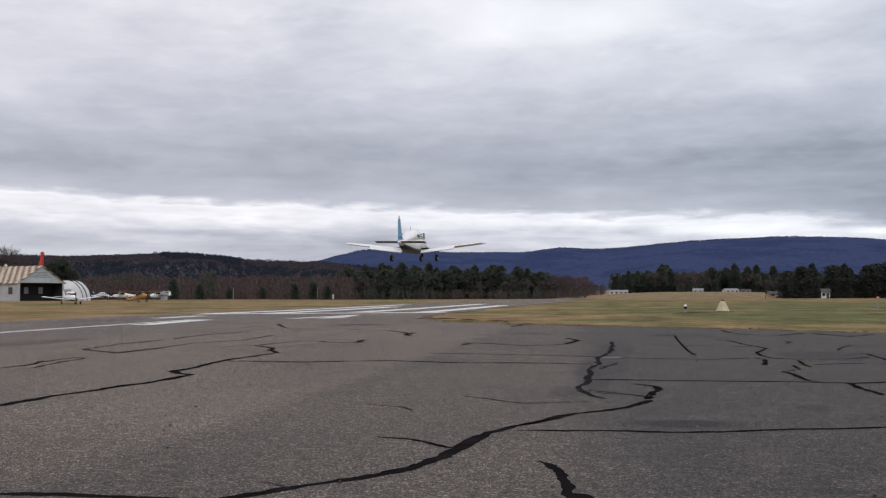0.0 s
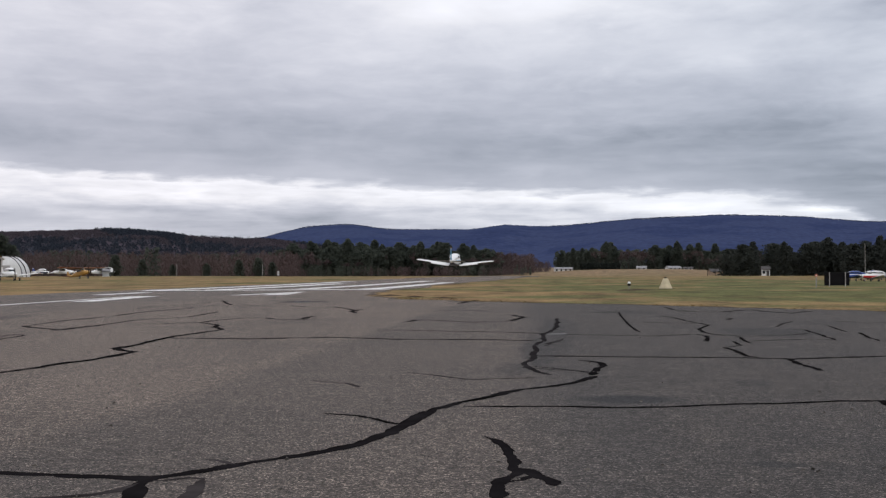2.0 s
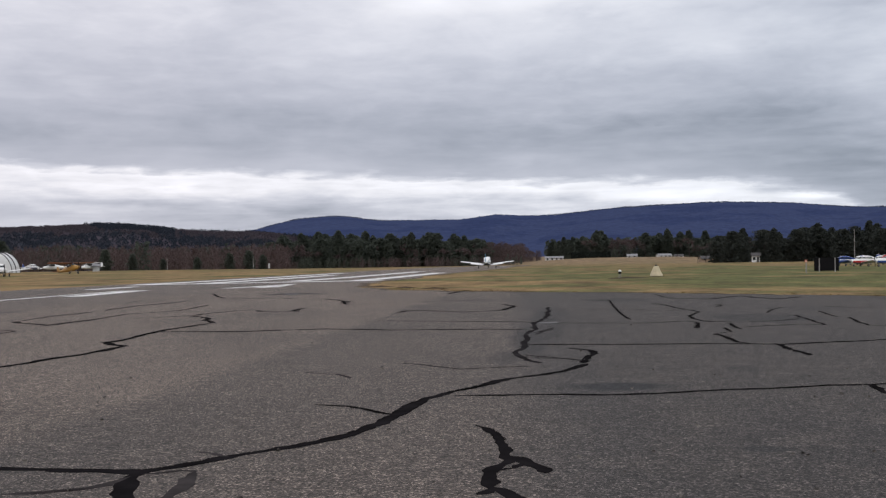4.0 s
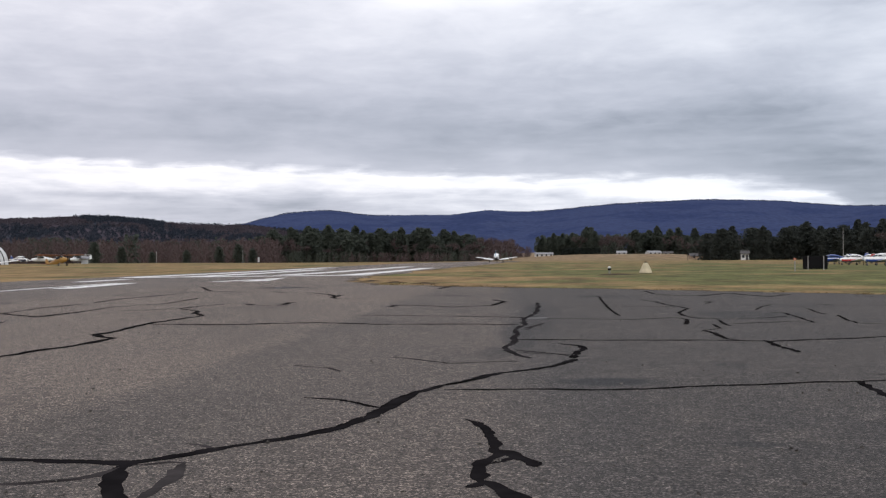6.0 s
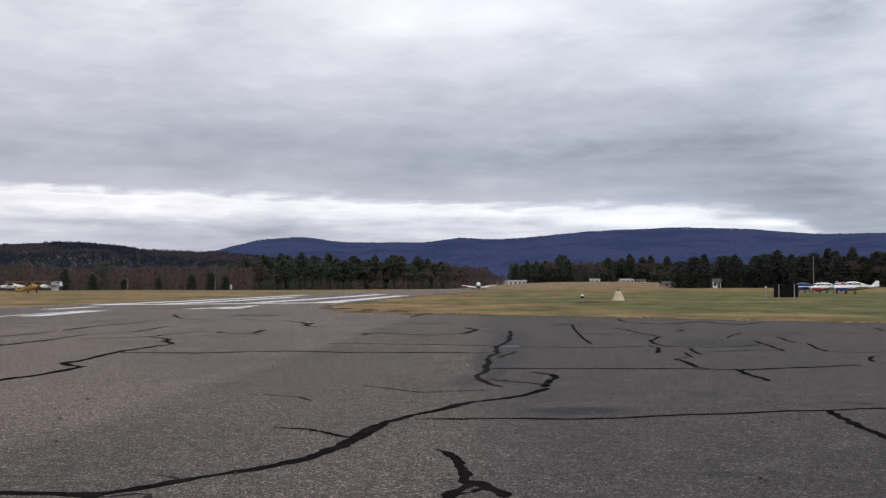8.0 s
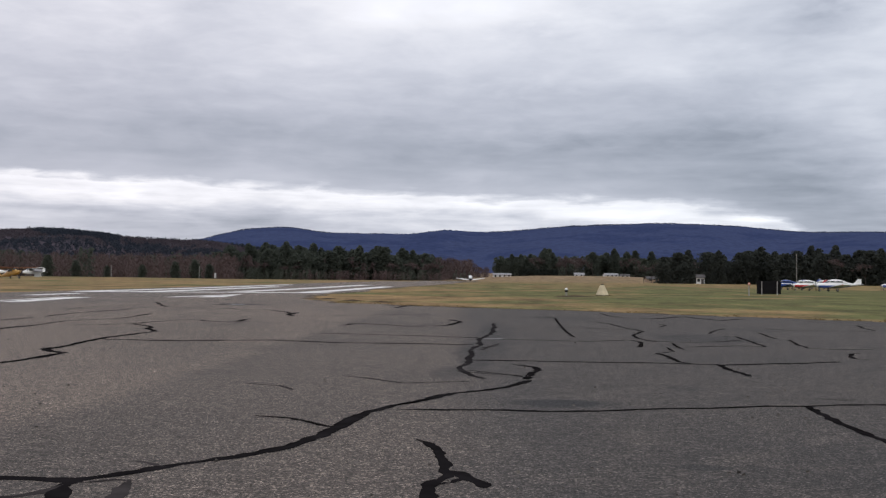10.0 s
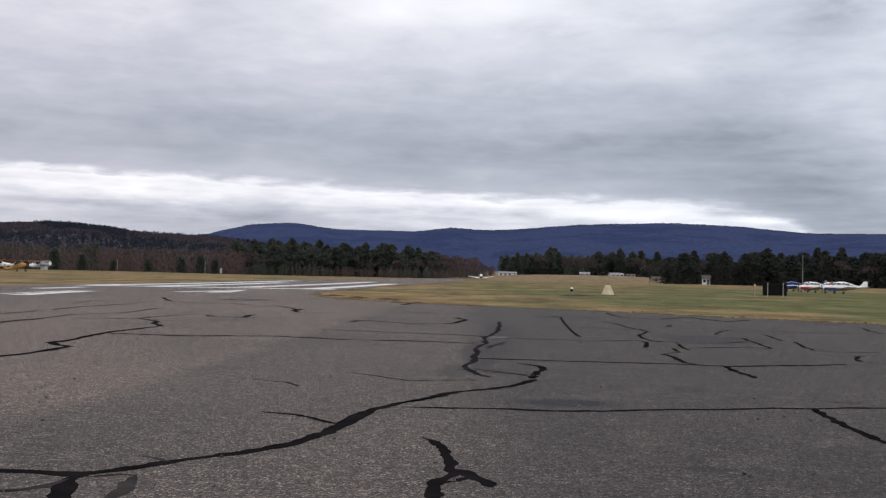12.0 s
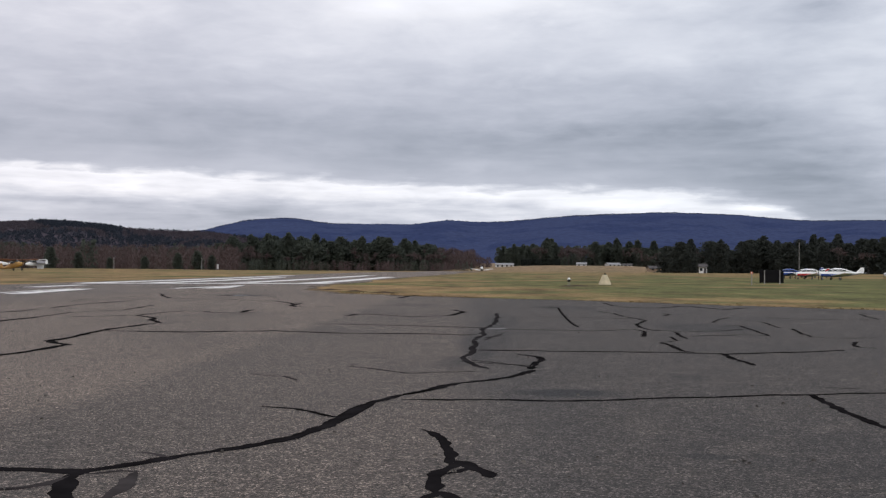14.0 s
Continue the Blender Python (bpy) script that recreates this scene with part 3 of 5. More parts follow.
crack([(-11.66, 21.94), (-11.54, 22.31), (-11.86, 24.26), (-12.05, 25.85), (-12.44, 26.07), (-12.33, 24.23)], 0.13, AGED)
crack([(-14.19, 30.26), (-13.05, 29.05), (-12.15, 27.93), (-12.13, 29.40), (-12.03, 31.04)], 0.24, AGED)
crack([(-14.10, 30.27), (-14.32, 33.14), (-14.35, 34.79), (-14.18, 36.61)], 0.14, AGED)
crack([(-14.33, 38.08), (-14.42, 42.03), (-14.10, 44.66)], 0.14, AGED)
crack([(-12.18, 54.21), (-11.67, 56.08), (-11.09, 55.40), (-10.01, 56.60)], 0.37, AGED)
crack([(-10.53, 49.15), (-9.36, 47.38), (-8.03, 46.80), (-7.25, 44.99), (-6.51, 42.61), (-6.60, 41.86), (-6.08, 40.31), (-5.62, 40.03)], 0.25, AGED)
crack([(-6.46, 41.97), (-6.49, 44.08)], 0.23, AGED)
crack([(-5.62, 40.03), (-3.32, 42.35), (-1.07, 43.34)], 0.25, FADED)
crack([(-3.48, 33.08), (-3.37, 34.38), (-3.06, 34.57), (-2.29, 33.77), (-1.56, 33.00), (-0.82, 33.42), (-0.30, 34.11), (-0.07, 35.49), (-0.02, 36.87), (-0.34, 38.63)], 0.26, AGED)
crack([(-3.84, 28.41), (-2.80, 28.35), (-1.90, 27.95), (-0.68, 27.71), (0.40, 27.18), (0.94, 26.69)], 0.27, FADED)
crack([(-8.12, 24.93), (-6.20, 24.63), (-4.39, 25.24), (-2.69, 24.63), (-1.67, 24.64), (-0.60, 24.46), (-0.02, 24.30), (0.31, 24.43)], 0.31, AGED)
crack([(-2.91, 52.29), (-2.75, 55.58), (-2.40, 58.23)], 0.37, AGED)
crack([(0.94, 26.69), (2.28, 26.33), (2.93, 26.16), (4.11, 26.89)], 0.22, FADED)
crack([(2.49, 40.99), (3.55, 41.13)], 0.31, FADED)
crack([(3.31, 42.09), (3.59, 41.16), (3.19, 34.88), (3.05, 31.92), (2.95, 29.71), (2.93, 27.82)], 0.10, AGED)
crack([(0.19, 19.92), (0.91, 19.89), (1.71, 19.77), (2.71, 19.71), (3.71, 19.66), (4.66, 19.47), (5.97, 19.88), (7.08, 20.48)], 0.23, AGED)
crack([(4.72, 37.87), (4.99, 36.28), (5.02, 33.97), (5.19, 32.33), (5.25, 31.41), (4.64, 29.38), (4.53, 27.78), (4.59, 26.86), (4.75, 26.26)], 0.12, AGED)
crack([(4.15, 26.91), (4.29, 26.29), (4.19, 25.20), (3.94, 24.13)], 0.12, AGED)
crack([(6.09, 47.14), (6.03, 43.89), (6.39, 42.95)], 0.17, AGED)
crack([(6.63, 36.37), (6.67, 35.60), (6.36, 34.68)], 0.14, AGED)
crack([(4.59, 26.86), (5.31, 26.06), (6.40, 26.72), (6.98, 27.41)], 0.18, FADED)
crack([(5.00, 25.93), (4.84, 24.48), (4.79, 23.55)], 0.10, AGED)
crack([(4.55, 24.18), (4.46, 23.26), (4.49, 22.93), (4.22, 22.51), (4.02, 22.28)], 0.09, AGED)
crack([(4.00, 22.27), (4.07, 21.68), (4.01, 20.80), (4.00, 20.00), (4.13, 19.67)], 0.13, AGED)
crack([(4.58, 19.57), (4.56, 18.64), (4.53, 17.80), (4.52, 17.12)], 0.15)
crack([(6.97, 29.10), (7.31, 28.99), (7.14, 27.47), (6.99, 25.90), (6.89, 24.70)], 0.10, AGED)
crack([(4.91, 24.32), (6.39, 25.07), (6.89, 24.70)], 0.17, FADED)
crack([(6.93, 30.43), (7.54, 32.52), (8.13, 33.80)], 0.11, FADED)
crack([(8.47, 31.14), (8.23, 29.40), (8.10, 28.11)], 0.10, AGED)
crack([(8.30, 27.72), (7.96, 26.08), (7.84, 25.24), (7.74, 24.47), (8.22, 24.12), (9.10, 24.26)], 0.10, AGED)
crack([(8.31, 22.84), (8.13, 22.78), (7.74, 21.90), (7.64, 21.31), (7.87, 20.99)], 0.11, AGED)
crack([(9.37, 34.08), (10.11, 33.12), (12.35, 32.92)], 0.17, FADED)
crack([(13.38, 37.17), (12.85, 35.09), (12.57, 33.33)], 0.12, AGED)
crack([(12.83, 40.66), (13.35, 39.17)], 0.15, FADED)
crack([(2.21, 33.58), (3.86, 33.01), (5.07, 32.60)], 0.20, FADED)
crack([(0.45, 22.61), (0.61, 23.39), (0.85, 24.25)], 0.09, FADED)
crack([(0.13, 17.42), (0.43, 17.10), (0.77, 16.91), (1.02, 16.79)], 0.10, WORN)
crack([(5.86, 42.61), (7.38, 41.40), (8.97, 44.04), (9.64, 40.26), (10.93, 42.51)], 0.38, FADED)


# ---- hills ----
def ridge_point(table, dist, depth, jag, seed, az, s):
    """A point of a wooded ridge: s runs from the foot (0) over the crest (1) to the back."""
    el = lerp_table(table, az)
    el += 0.25 * (lerp_table(table, az - 0.7) + lerp_table(table, az + 0.7) - 2 * el)
    crest = math.tan(radians(el)) * dist + H - jag * 0.5
    r = dist - depth * (1 - s)
    rise = smooth01(0, 1, s) * 0.75 + 0.25 * min(1, s) if s <= 1 else 1 - 0.9 * (s - 1)
    x, y = r * math.sin(radians(az)), r * math.cos(radians(az))
    z = crest * rise
    z += depth * 0.022 * noise.noise((az * 0.22, s * 1.6, seed)) * min(1, s * 3) * max(0.0, 1 - s) ** 0.8
    z += jag * 0.5 * noise.noise((x * 0.02, y * 0.02, seed))
    return Vector((x, y, z))


def ridge(name, spec, mat, label):
    """The land form itself."""
    bm = bmesh.new()
    table = spec[0]
    az0, az1 = table[0][0], table[-1][0]
    cols = 420
    rows = []
    for j in range(15):
        rows.append([bm.verts.new(ridge_point(*spec, az0 + (az1 - az0) * i / cols, j / 10) - Vector((0, 0, 8 if j == 0 else 0))) for i in range(cols + 1)])
    for a, b in zip(rows, rows[1:]):
        for i in range(cols):
            bm.faces.new((a[i], a[i + 1], b[i + 1], b[i]))
    return tagged(obj_from(name, bm, mat, True), label, "hill", kind="structure")


MOUNTAIN = ([(-70, 1.6), (-40, 1.5), (-20, 1.4), (-15, 1.55), (-13.2, 1.80), (-12.2, 2.13), (-10.8, 2.43), (-8.8, 2.54), (-7.0, 2.22), (-3.5, 2.20), (-2.2, 2.22),
             (-0.8, 2.49), (0.5, 2.33), (2.4, 2.41), (5.3, 2.70), (10.2, 2.88), (13.9, 2.76), (17.1, 2.43), (21, 2.41), (30, 2.3), (45, 1.9), (70, 1.4)],
            4300, 1900, 6.0, 2.0)
HILL = ([(-70, 1.4), (-45, 1.75), (-30, 1.98), (-24, 2.00), (-21.6, 2.14), (-19.6, 2.05), (-17.9, 1.99), (-17.2, 1.80), (-14.9, 1.77), (-13.0, 1.73), (-10.5, 1.38), (-7, 0.95), (-2, 0.4), (4, 0.1)],
        1500, 750, 4.0, 9.0)
ridge("mountain", MOUNTAIN, RIDGE_FAR_HAZED, "long wooded mountain ridge on the horizon, tinted haze blue")
ridge("hill", HILL, RIDGE_NEAR_HAZED, "low brown wooded hill behind the airfield")


# ---- trees ----
def quads(clumps):
    """Loose leaf quads from (centre, half size, two axes)."""
    verts, faces = [], []
    for c, u, w in clumps:
        k = len(verts)
        verts += [c - u - w, c + u - w * 0.7, c + u * 0.8 + w, c - u * 0.9 + w * 1.1]
        faces.append((k, k + 1, k + 2, k + 3))
    return verts, faces


def leaf_mesh(name, clumps, mat):
    verts, faces = quads(clumps)
    me = bpy.data.meshes.new(name)
    me.from_pydata([tuple(v) for v in verts], [], faces)
    me.materials.append(mat)
    return me


def rand_dir():
    while True:
        v = Vector((random.uniform(-1, 1), random.uniform(-1, 1), random.uniform(-1, 1)))
        if 0.1 < v.length < 1:
            return v.normalized()


def pine_clumps(h, wide, count, base, full):
    """Whorled boughs and looser needle sprays round them; full sets how rounded the crown is."""
    out, limbs = [], []
    levels = int(h * 1.5)
    lean = random.uniform(0, 6)
    dent = random.uniform(0, 50)

    def reach_at(s, a):
        bulge = math.sin(min(1, (1 - s) * full + 0.08) * 1.5) ** 0.8
        return wide * bulge * (0.82 + 0.5 * noise.noise((math.cos(a) * 1.1, math.sin(a) * 1.1 + dent, s * 4.5)))
    for i in range(levels):
        s = base + (1 - base) * (i / levels)
        for k in range(random.randint(4, 7)):
            a = random.uniform(0, 6.28) + lean
            rr = reach_at(s, a) * random.uniform(0.6, 1.15)
            tip = Vector((math.cos(a) * rr, math.sin(a) * rr, s * h + rr * random.uniform(-0.12, 0.34)))
            limbs.append((Vector((0, 0, s * h - 0.2)), tip))
    for i in range(count):
        if i % 5 < 3:
            a, b = random.choice(limbs)
            c = a.lerp(b, random.uniform(0.2, 1.06)) + rand_dir() * random.uniform(0, 0.75)
        else:
            s, t = base + (1 - base) * random.random() ** 1.15, random.uniform(0, 6.28)
            rr = reach_at(s, t) * random.uniform(0.35, 1.02)
            c = Vector((math.cos(t) * rr, math.sin(t) * rr, s * h + random.uniform(-0.3, 0.3)))
        size = random.uniform(0.20, 0.54)
        u = rand_dir() * size
        w = u.cross(rand_dir())
        w = w.normalized() * size * random.uniform(0.3, 0.75) if w.length > 1e-4 else Vector((0, 0, size))
        out.append((c, u, w))
    return out, limbs


def pine_tree(h, wide, seed, base=0.06, full=1.25, needles=None, label="tall dark green pine with a ragged crown", count=3000):
    random.seed(seed)
    top = new("pine_tree")
    bm = bmesh.new()
    rod(bm, (0, 0, -0.4), (0, 0, h * 0.95), h * 0.016, h * 0.003, 7)
    clumps, limbs = pine_clumps(h, wide, count, base, full)
    for a, b in limbs[::6]:
        rod(bm, a, a.lerp(b, 0.8), 0.05, 0.015, 4)
    part("trunk", bm, BARK, top)
    crown = new("crown", leaf_mesh("crown", clumps, needles or PINE))
    crown.parent = top
    return tagged(top, label, "tree", "pines round the airfield")


def grow(bm, a, way, length, r, depth, tips):
    b = a + way * length
    rod(bm, a, b, r, r * 0.6, 4 if depth < 3 else 6)
    if depth == 0:
        tips.append((a, b))
        return
    for k in range(random.randint(2, 3)):
        w = (way + rand_dir() * 0.75 + Vector((0, 0, 0.18))).normalized()
        grow(bm, b, w, length * random.uniform(0.6, 0.85), r * 0.55, depth - 1, tips)


def bare_tree(h, seed):
    random.seed(seed)
    top = new("bare_tree")
    bm = bmesh.new()
    tips = []
    grow(bm, Vector((0, 0, -0.3)), Vector((0, 0, 1)), h * 0.30, h * 0.016, 4, tips)
    part("trunk", bm, BARK, top)
    clumps = []
    for a, b in tips:
        for k in range(9):
            w = (b - a).normalized() + rand_dir() * 0.9
            w = w.normalized() * random.uniform(0.35, 0.9)
            u = w.cross(rand_dir())
            u = u.normalized() * random.uniform(0.018, 0.05) if u.length > 1e-4 else Vector((0.03, 0, 0))
            clumps.append((a.lerp(b, random.random()) + w * 0.7, u, w))
    crown = new("crown", leaf_mesh("crown", clumps, TWIG))
    crown.parent = top
    return tagged(top, "leafless brown tree with fine bare twigs", "tree", "bare trees round the airfield")


PINES = [pine_tree(15, 4.0, 11, 0.06, 2.0), pine_tree(16, 3.8, 12, 0.10, 2.6), pine_tree(13, 4.4, 13, 0.04, 2.4), pine_tree(16.5, 3.1, 14, 0.12, 1.6), pine_tree(14, 4.4, 15, 0.03, 2.8)]
# nearer pines, in the darker needle colour that leaves out haze
NEAR_PINES = [pine_tree(h, w, k, 0.02, f, PINE_LESS_HAZE, "broad dark pine standing at the field's edge") for h, w, k, f in ((15, 4.6, 31, 2.4), (16.5, 3.6, 32, 1.5), (14, 5.0, 33, 2.8))]
BARES = [bare_tree(12, 21), bare_tree(10, 22), bare_tree(13, 23)]


def at(az, dist):
    return dist * math.sin(radians(az)), dist * math.cos(radians(az))


def plant(kinds, used, az, dist, size, broad=1.0):
    """Put one more tree of these kinds at an azimuth and distance."""
    x, y = at(az, dist)
    m = pose(x, y, land(x, y) - 0.05, random.uniform(-2, 2), random.uniform(-2, 2), random.uniform(0, 360))
    src = random.choice(kinds)
    if src.name not in used:
        used.add(src.name)
        src.matrix_basis = m
        src.scale = (size * broad, size * broad, size)
        return src
    ob = copy_thing(src, m)
    ob.scale = (size * broad * random.uniform(0.9, 1.15), size * broad * random.uniform(0.9, 1.15), size)
    return ob


USED = set()


def row_of_trees():
    random.seed(5)
    # the dark pine belt beside the runway's far end
    az = -12.4
    while az < -1.3:
        s = lerp_table([(-12.4, 1.03), (-9.9, 1.15), (-6.4, 1.08), (-2.3, 1.02), (-0.8, 0.90), (0.1, 0.72)], az)
        plant(PINES, USED, az, random.uniform(535, 575), s * 0.96 * random.uniform(0.78, 1.06), 1.3)
        if random.random() < 0.30:
            plant(BARES, USED, az + 0.15, random.uniform(525, 545), random.uniform(0.7, 1.05))
        az += random.uniform(0.10, 0.24)
    az = -1.6
    while az < 1.15:
        s = lerp_table([(-1.6, 0.95), (0.0, 0.92), (0.6, 0.78), (1.15, 0.5)], az)
        far = 100 * smooth01(-0.8, -0.2, az)
        plant(BARES, USED, az, random.uniform(522, 550) + far, s * (1 + far / 800) * random.uniform(0.85, 1.05))
        az += random.uniform(0.05, 0.12)
    # the belt beyond the fallow rise
    az = 2.0
    while az < 11.5:
        s = lerp_table([(2.0, 0.80), (3.2, 1.0), (5.3, 1.15), (8.0, 1.08), (9.4, 1.15), (11.5, 1.12)], az)
        kinds = BARES if 4.0 < az < 6.6 and random.random() < 0.5 else PINES
        plant(kinds, USED, az, random.uniform(690, 740), s * random.uniform(0.88, 1.06), 1.25)
        az += random.uniform(0.12, 0.32)
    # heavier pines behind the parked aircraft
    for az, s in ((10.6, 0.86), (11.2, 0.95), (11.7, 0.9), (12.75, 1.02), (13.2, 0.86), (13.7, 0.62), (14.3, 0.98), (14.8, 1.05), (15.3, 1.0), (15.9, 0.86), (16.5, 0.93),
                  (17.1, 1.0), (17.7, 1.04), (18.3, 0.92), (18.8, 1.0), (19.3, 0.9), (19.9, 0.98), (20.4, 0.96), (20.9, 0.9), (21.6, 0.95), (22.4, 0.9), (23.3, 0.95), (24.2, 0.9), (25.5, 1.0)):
        plant(NEAR_PINES, USED, az, random.uniform(430, 465), s * 0.90, 1.3)
        plant(NEAR_PINES, USED, az + 0.3, random.uniform(480, 520), s * 0.88, 1.3)
    for az, dist, s in ((9.5, 475, 0.74), (9.9, 470, 0.80), (10.3, 480, 0.72), (9.1, 640, 0.9), (8.5, 650, 0.85), (6.9, 655, 0.85), (12.1, 500, 0.8), (12.5, 505, 0.75), (13.4, 470, 0.7), (18.9, 420, 0.8), (20.2, 415, 0.85)):
        plant(BARES, USED, az, dist, s)
    # tall bare trees behind the hangar
    for az, s in ((-28.3, 1.12), (-28.9, 1.25), (-29.5, 1.2), (-30.4, 1.3), (-27.9, 0.9)):
        plant(BARES[2:], USED, az, 335, s)
    # dark single evergreens before the bare woods
    for az, s in ((-19.4, 0.5), (-20.7, 0.62), (-17.9, 0.36), (-16.2, 0.40), (-12.9, 0.44), (-14.6, 0.5), (-13.6, 0.56), (-25.5, 0.62), (-26.1, 0.84), (-26.6, 0.78)):
        plant(PINES[4:], USED, az, 440 if az > -24 else 330, s)


row_of_trees()


def woods_mesh(name, tufts, mats, label):
    """One mass of small tufts: (centre, u, v, material index)."""
    verts, faces = quads([t[:3] for t in tufts])
    me = bpy.data.meshes.new(name)
    me.from_pydata([tuple(v) for v in verts], [], faces)
    for m in mats:
        me.materials.append(m)
    me.polygons.foreach_set("material_index", [t[3] for t in tufts])
    return tagged(new(name, me), label, "woods", kind="stuff")


def mixed_woods(name, az0, az1, d0, d1, count, share, h0, h1, label, seed):
    """Woods nobody could count: fine bare crowns and rounded evergreens."""
    random.seed(seed)
    tufts = []
    for t in range(count):
        az, dist = random.uniform(az0, az1), random.uniform(d0, d1)
        x, y = at(az, dist)
        z0 = land(x, y)
        pine = noise.noise((az * 0.45, dist * 0.008, seed)) + random.uniform(-0.2, 0.2) > share - 0.0034 * (dist - 560)
        h = random.uniform(h0, h1) * (1.1 if pine else 0.95)
        w = h * (0.20 if pine else 0.30)
        for k in range(60 if pine else 84):
            s, a = random.uniform(0.05, 1.0), random.uniform(0, 6.28)
            rr = w * (math.sin(0.25 + (1 - s) * 1.9) if pine else math.sin(0.35 + s * 2.6)) * random.uniform(0.2, 1)
            c = Vector((x + math.cos(a) * rr, y + math.sin(a) * rr, z0 + s * h))
            if pine:
                size = h * random.uniform(0.030, 0.075)
                u = rand_dir() * size
                v = u.cross(rand_dir()).normalized() * size * 0.7
            else:
                v = (Vector((math.cos(a) * 0.5, math.sin(a) * 0.5, 1)) + rand_dir() * 0.7).normalized() * h * random.uniform(0.035, 0.085)
                u = v.cross(rand_dir()).normalized() * h * random.uniform(0.004, 0.013)
            tufts.append((c, u, v, 0 if pine else 1))
    return woods_mesh(name, tufts, (PINE, TWIG), label)


def hill_woods():
    """The hillside: evergreen stands with clear borders among bare brown woods, haze-tinted purple."""
    random.seed(4)
    tufts = []
    for t in range(12000):
        az = random.uniform(-36, -7)
        s = 1.02 - 0.80 * (1 - random.random() ** 0.7)
        p = ridge_point(*HILL, az, s)
        n_ = noise.noise((az * 0.34, s * 4.0, 2.0)) + 0.25 * noise.noise((az * 1.2, s * 12, 7.0))
        crest_stand = -21.1 + n_ < az < -17.3 and s > 0.66 - 0.12 * n_
        low_stand = az < -14.5 and 0.43 < s + 0.06 * n_ < 0.56
        pine = crest_stand or low_stand or n_ > (0.34 if s > 0.6 else 0.12) or (az > -16.5 and s > 0.97)
        h, w = (random.uniform(3.4, 5.6), random.uniform(1.4, 2.1)) if pine else (random.uniform(2.4, 4.0), random.uniform(1.8, 2.8))
        for k in range(24):
            a, q = random.uniform(0, 6.28), random.uniform(0, 1)
            rr = w * math.sin(0.35 + q * 2.5) * random.uniform(0.3, 1)
            c = p + Vector((math.cos(a) * rr, math.sin(a) * rr, q * h - 1.2))
            size = random.uniform(0.28, 0.62)
            u = rand_dir() * size
            tufts.append((c, u, u.cross(rand_dir()).normalized() * size * 0.8, 0 if pine else 1))
    return woods_mesh("far_woods", tufts, (HAZED_HILL_PINE, HAZED_HILL_TWIG), "bare brown woods and dark evergreen stands climbing the hill, haze-tinted purple")


mixed_woods("far_woods", -42, -11.5, 470, 760, 2600, 0.40, 8.5, 12.0, "brown leafless woods with dark evergreens among them", 3)
hill_woods()
mixed_woods("far_woods", -13, -0.9, 575, 640, 420, -0.35, 9, 13, "dark evergreen woods behind the pine belt", 6)
mixed_woods("far_woods", -12.6, 0.5, 514, 532, 300, -0.02, 2.6, 5.0, "dark tangled scrub at the foot of the pine belt", 12)
mixed_woods("far_woods", -1.6, 0.7, 560, 640, 150, 0.9, 7.5, 11.0, "brown bare woods at the end of the pine belt", 14)
mixed_woods("far_woods", 0.5, 1.5, 600, 650, 45, 0.9, 4.0, 6.5, "low brown scrub beside the far runway", 15)
mixed_woods("far_woods", 1.8, 30, 745, 850, 700, -0.10, 10, 14, "dark evergreen woods behind the field", 8)


def crest_trees():
    """The fringe of treetops along the mountain's crest."""
    random.seed(77)
    clumps = []
    for k in range(5200):
        az, s = random.uniform(-16, 24), random.uniform(0.96, 1.01)
        p = ridge_point(*MOUNTAIN, az, s)
        for j in range(2):
            size = random.uniform(0.9, 1.9)
            u = Vector((random.uniform(-1, 1), random.uniform(-0.4, 0.4), random.uniform(-0.3, 0.3))).normalized() * size
            clumps.append((p + Vector((random.uniform(-3, 3), 0, random.uniform(-1.2, 1.3))), u, Vector((0, 0, size * random.uniform(0.6, 1.3)))))
    return tagged(new("ridge_woods", leaf_mesh("ridge_woods", clumps, HAZED_RIDGE_TREES)), "fringe of haze-tinted treetops along the mountain crest", "woods", kind="stuff")


crest_trees()


# ---- aircraft ----
def fuselage_rings(stations, seg=20):
    """Rings along y: (y, half width, bottom z, top z, squareness)."""
    rings = []
    for y, w, z0, z1, q in stations:
        ring = []
        for i in range(seg):
            a = 2 * math.pi * i / seg
            c, s = math.cos(a), math.sin(a)
            ring.append(((abs(c) ** q) * math.copysign(w, c), y, (z0 + z1) / 2 + (abs(s) ** q) * math.copysign((z1 - z0) / 2, s)))
        rings.append(ring)
    return rings


def foil(chord, thick):
    """Airfoil section, leading edge at +y."""
    up = [(0.0, 0.0), (0.05, 0.42), (0.2, 0.9), (0.4, 1.0), (0.7, 0.6), (1.0, 0.04)]
    pts = [(-chord * u, thick * 0.55 * v) for u, v in up]
    pts += [(-chord * u, -thick * 0.45 * v) for u, v in reversed(up[1:])]
    return pts


def wing_panel(bm, root, tip, c0, c1, t0, t1):
    """Lofted wing from root to tip leading-edge points."""
    root, tip = Vector(root), Vector(tip)
    rings = [[(p.x, p.y + a, p.z + b) for a, b in foil(c, t)] for p, c, t in ((root, c0, t0), (root.lerp(tip, 0.5), (c0 + c1) / 2, (t0 + t1) / 2), (tip, c1, t1))]
    loft(bm, rings)


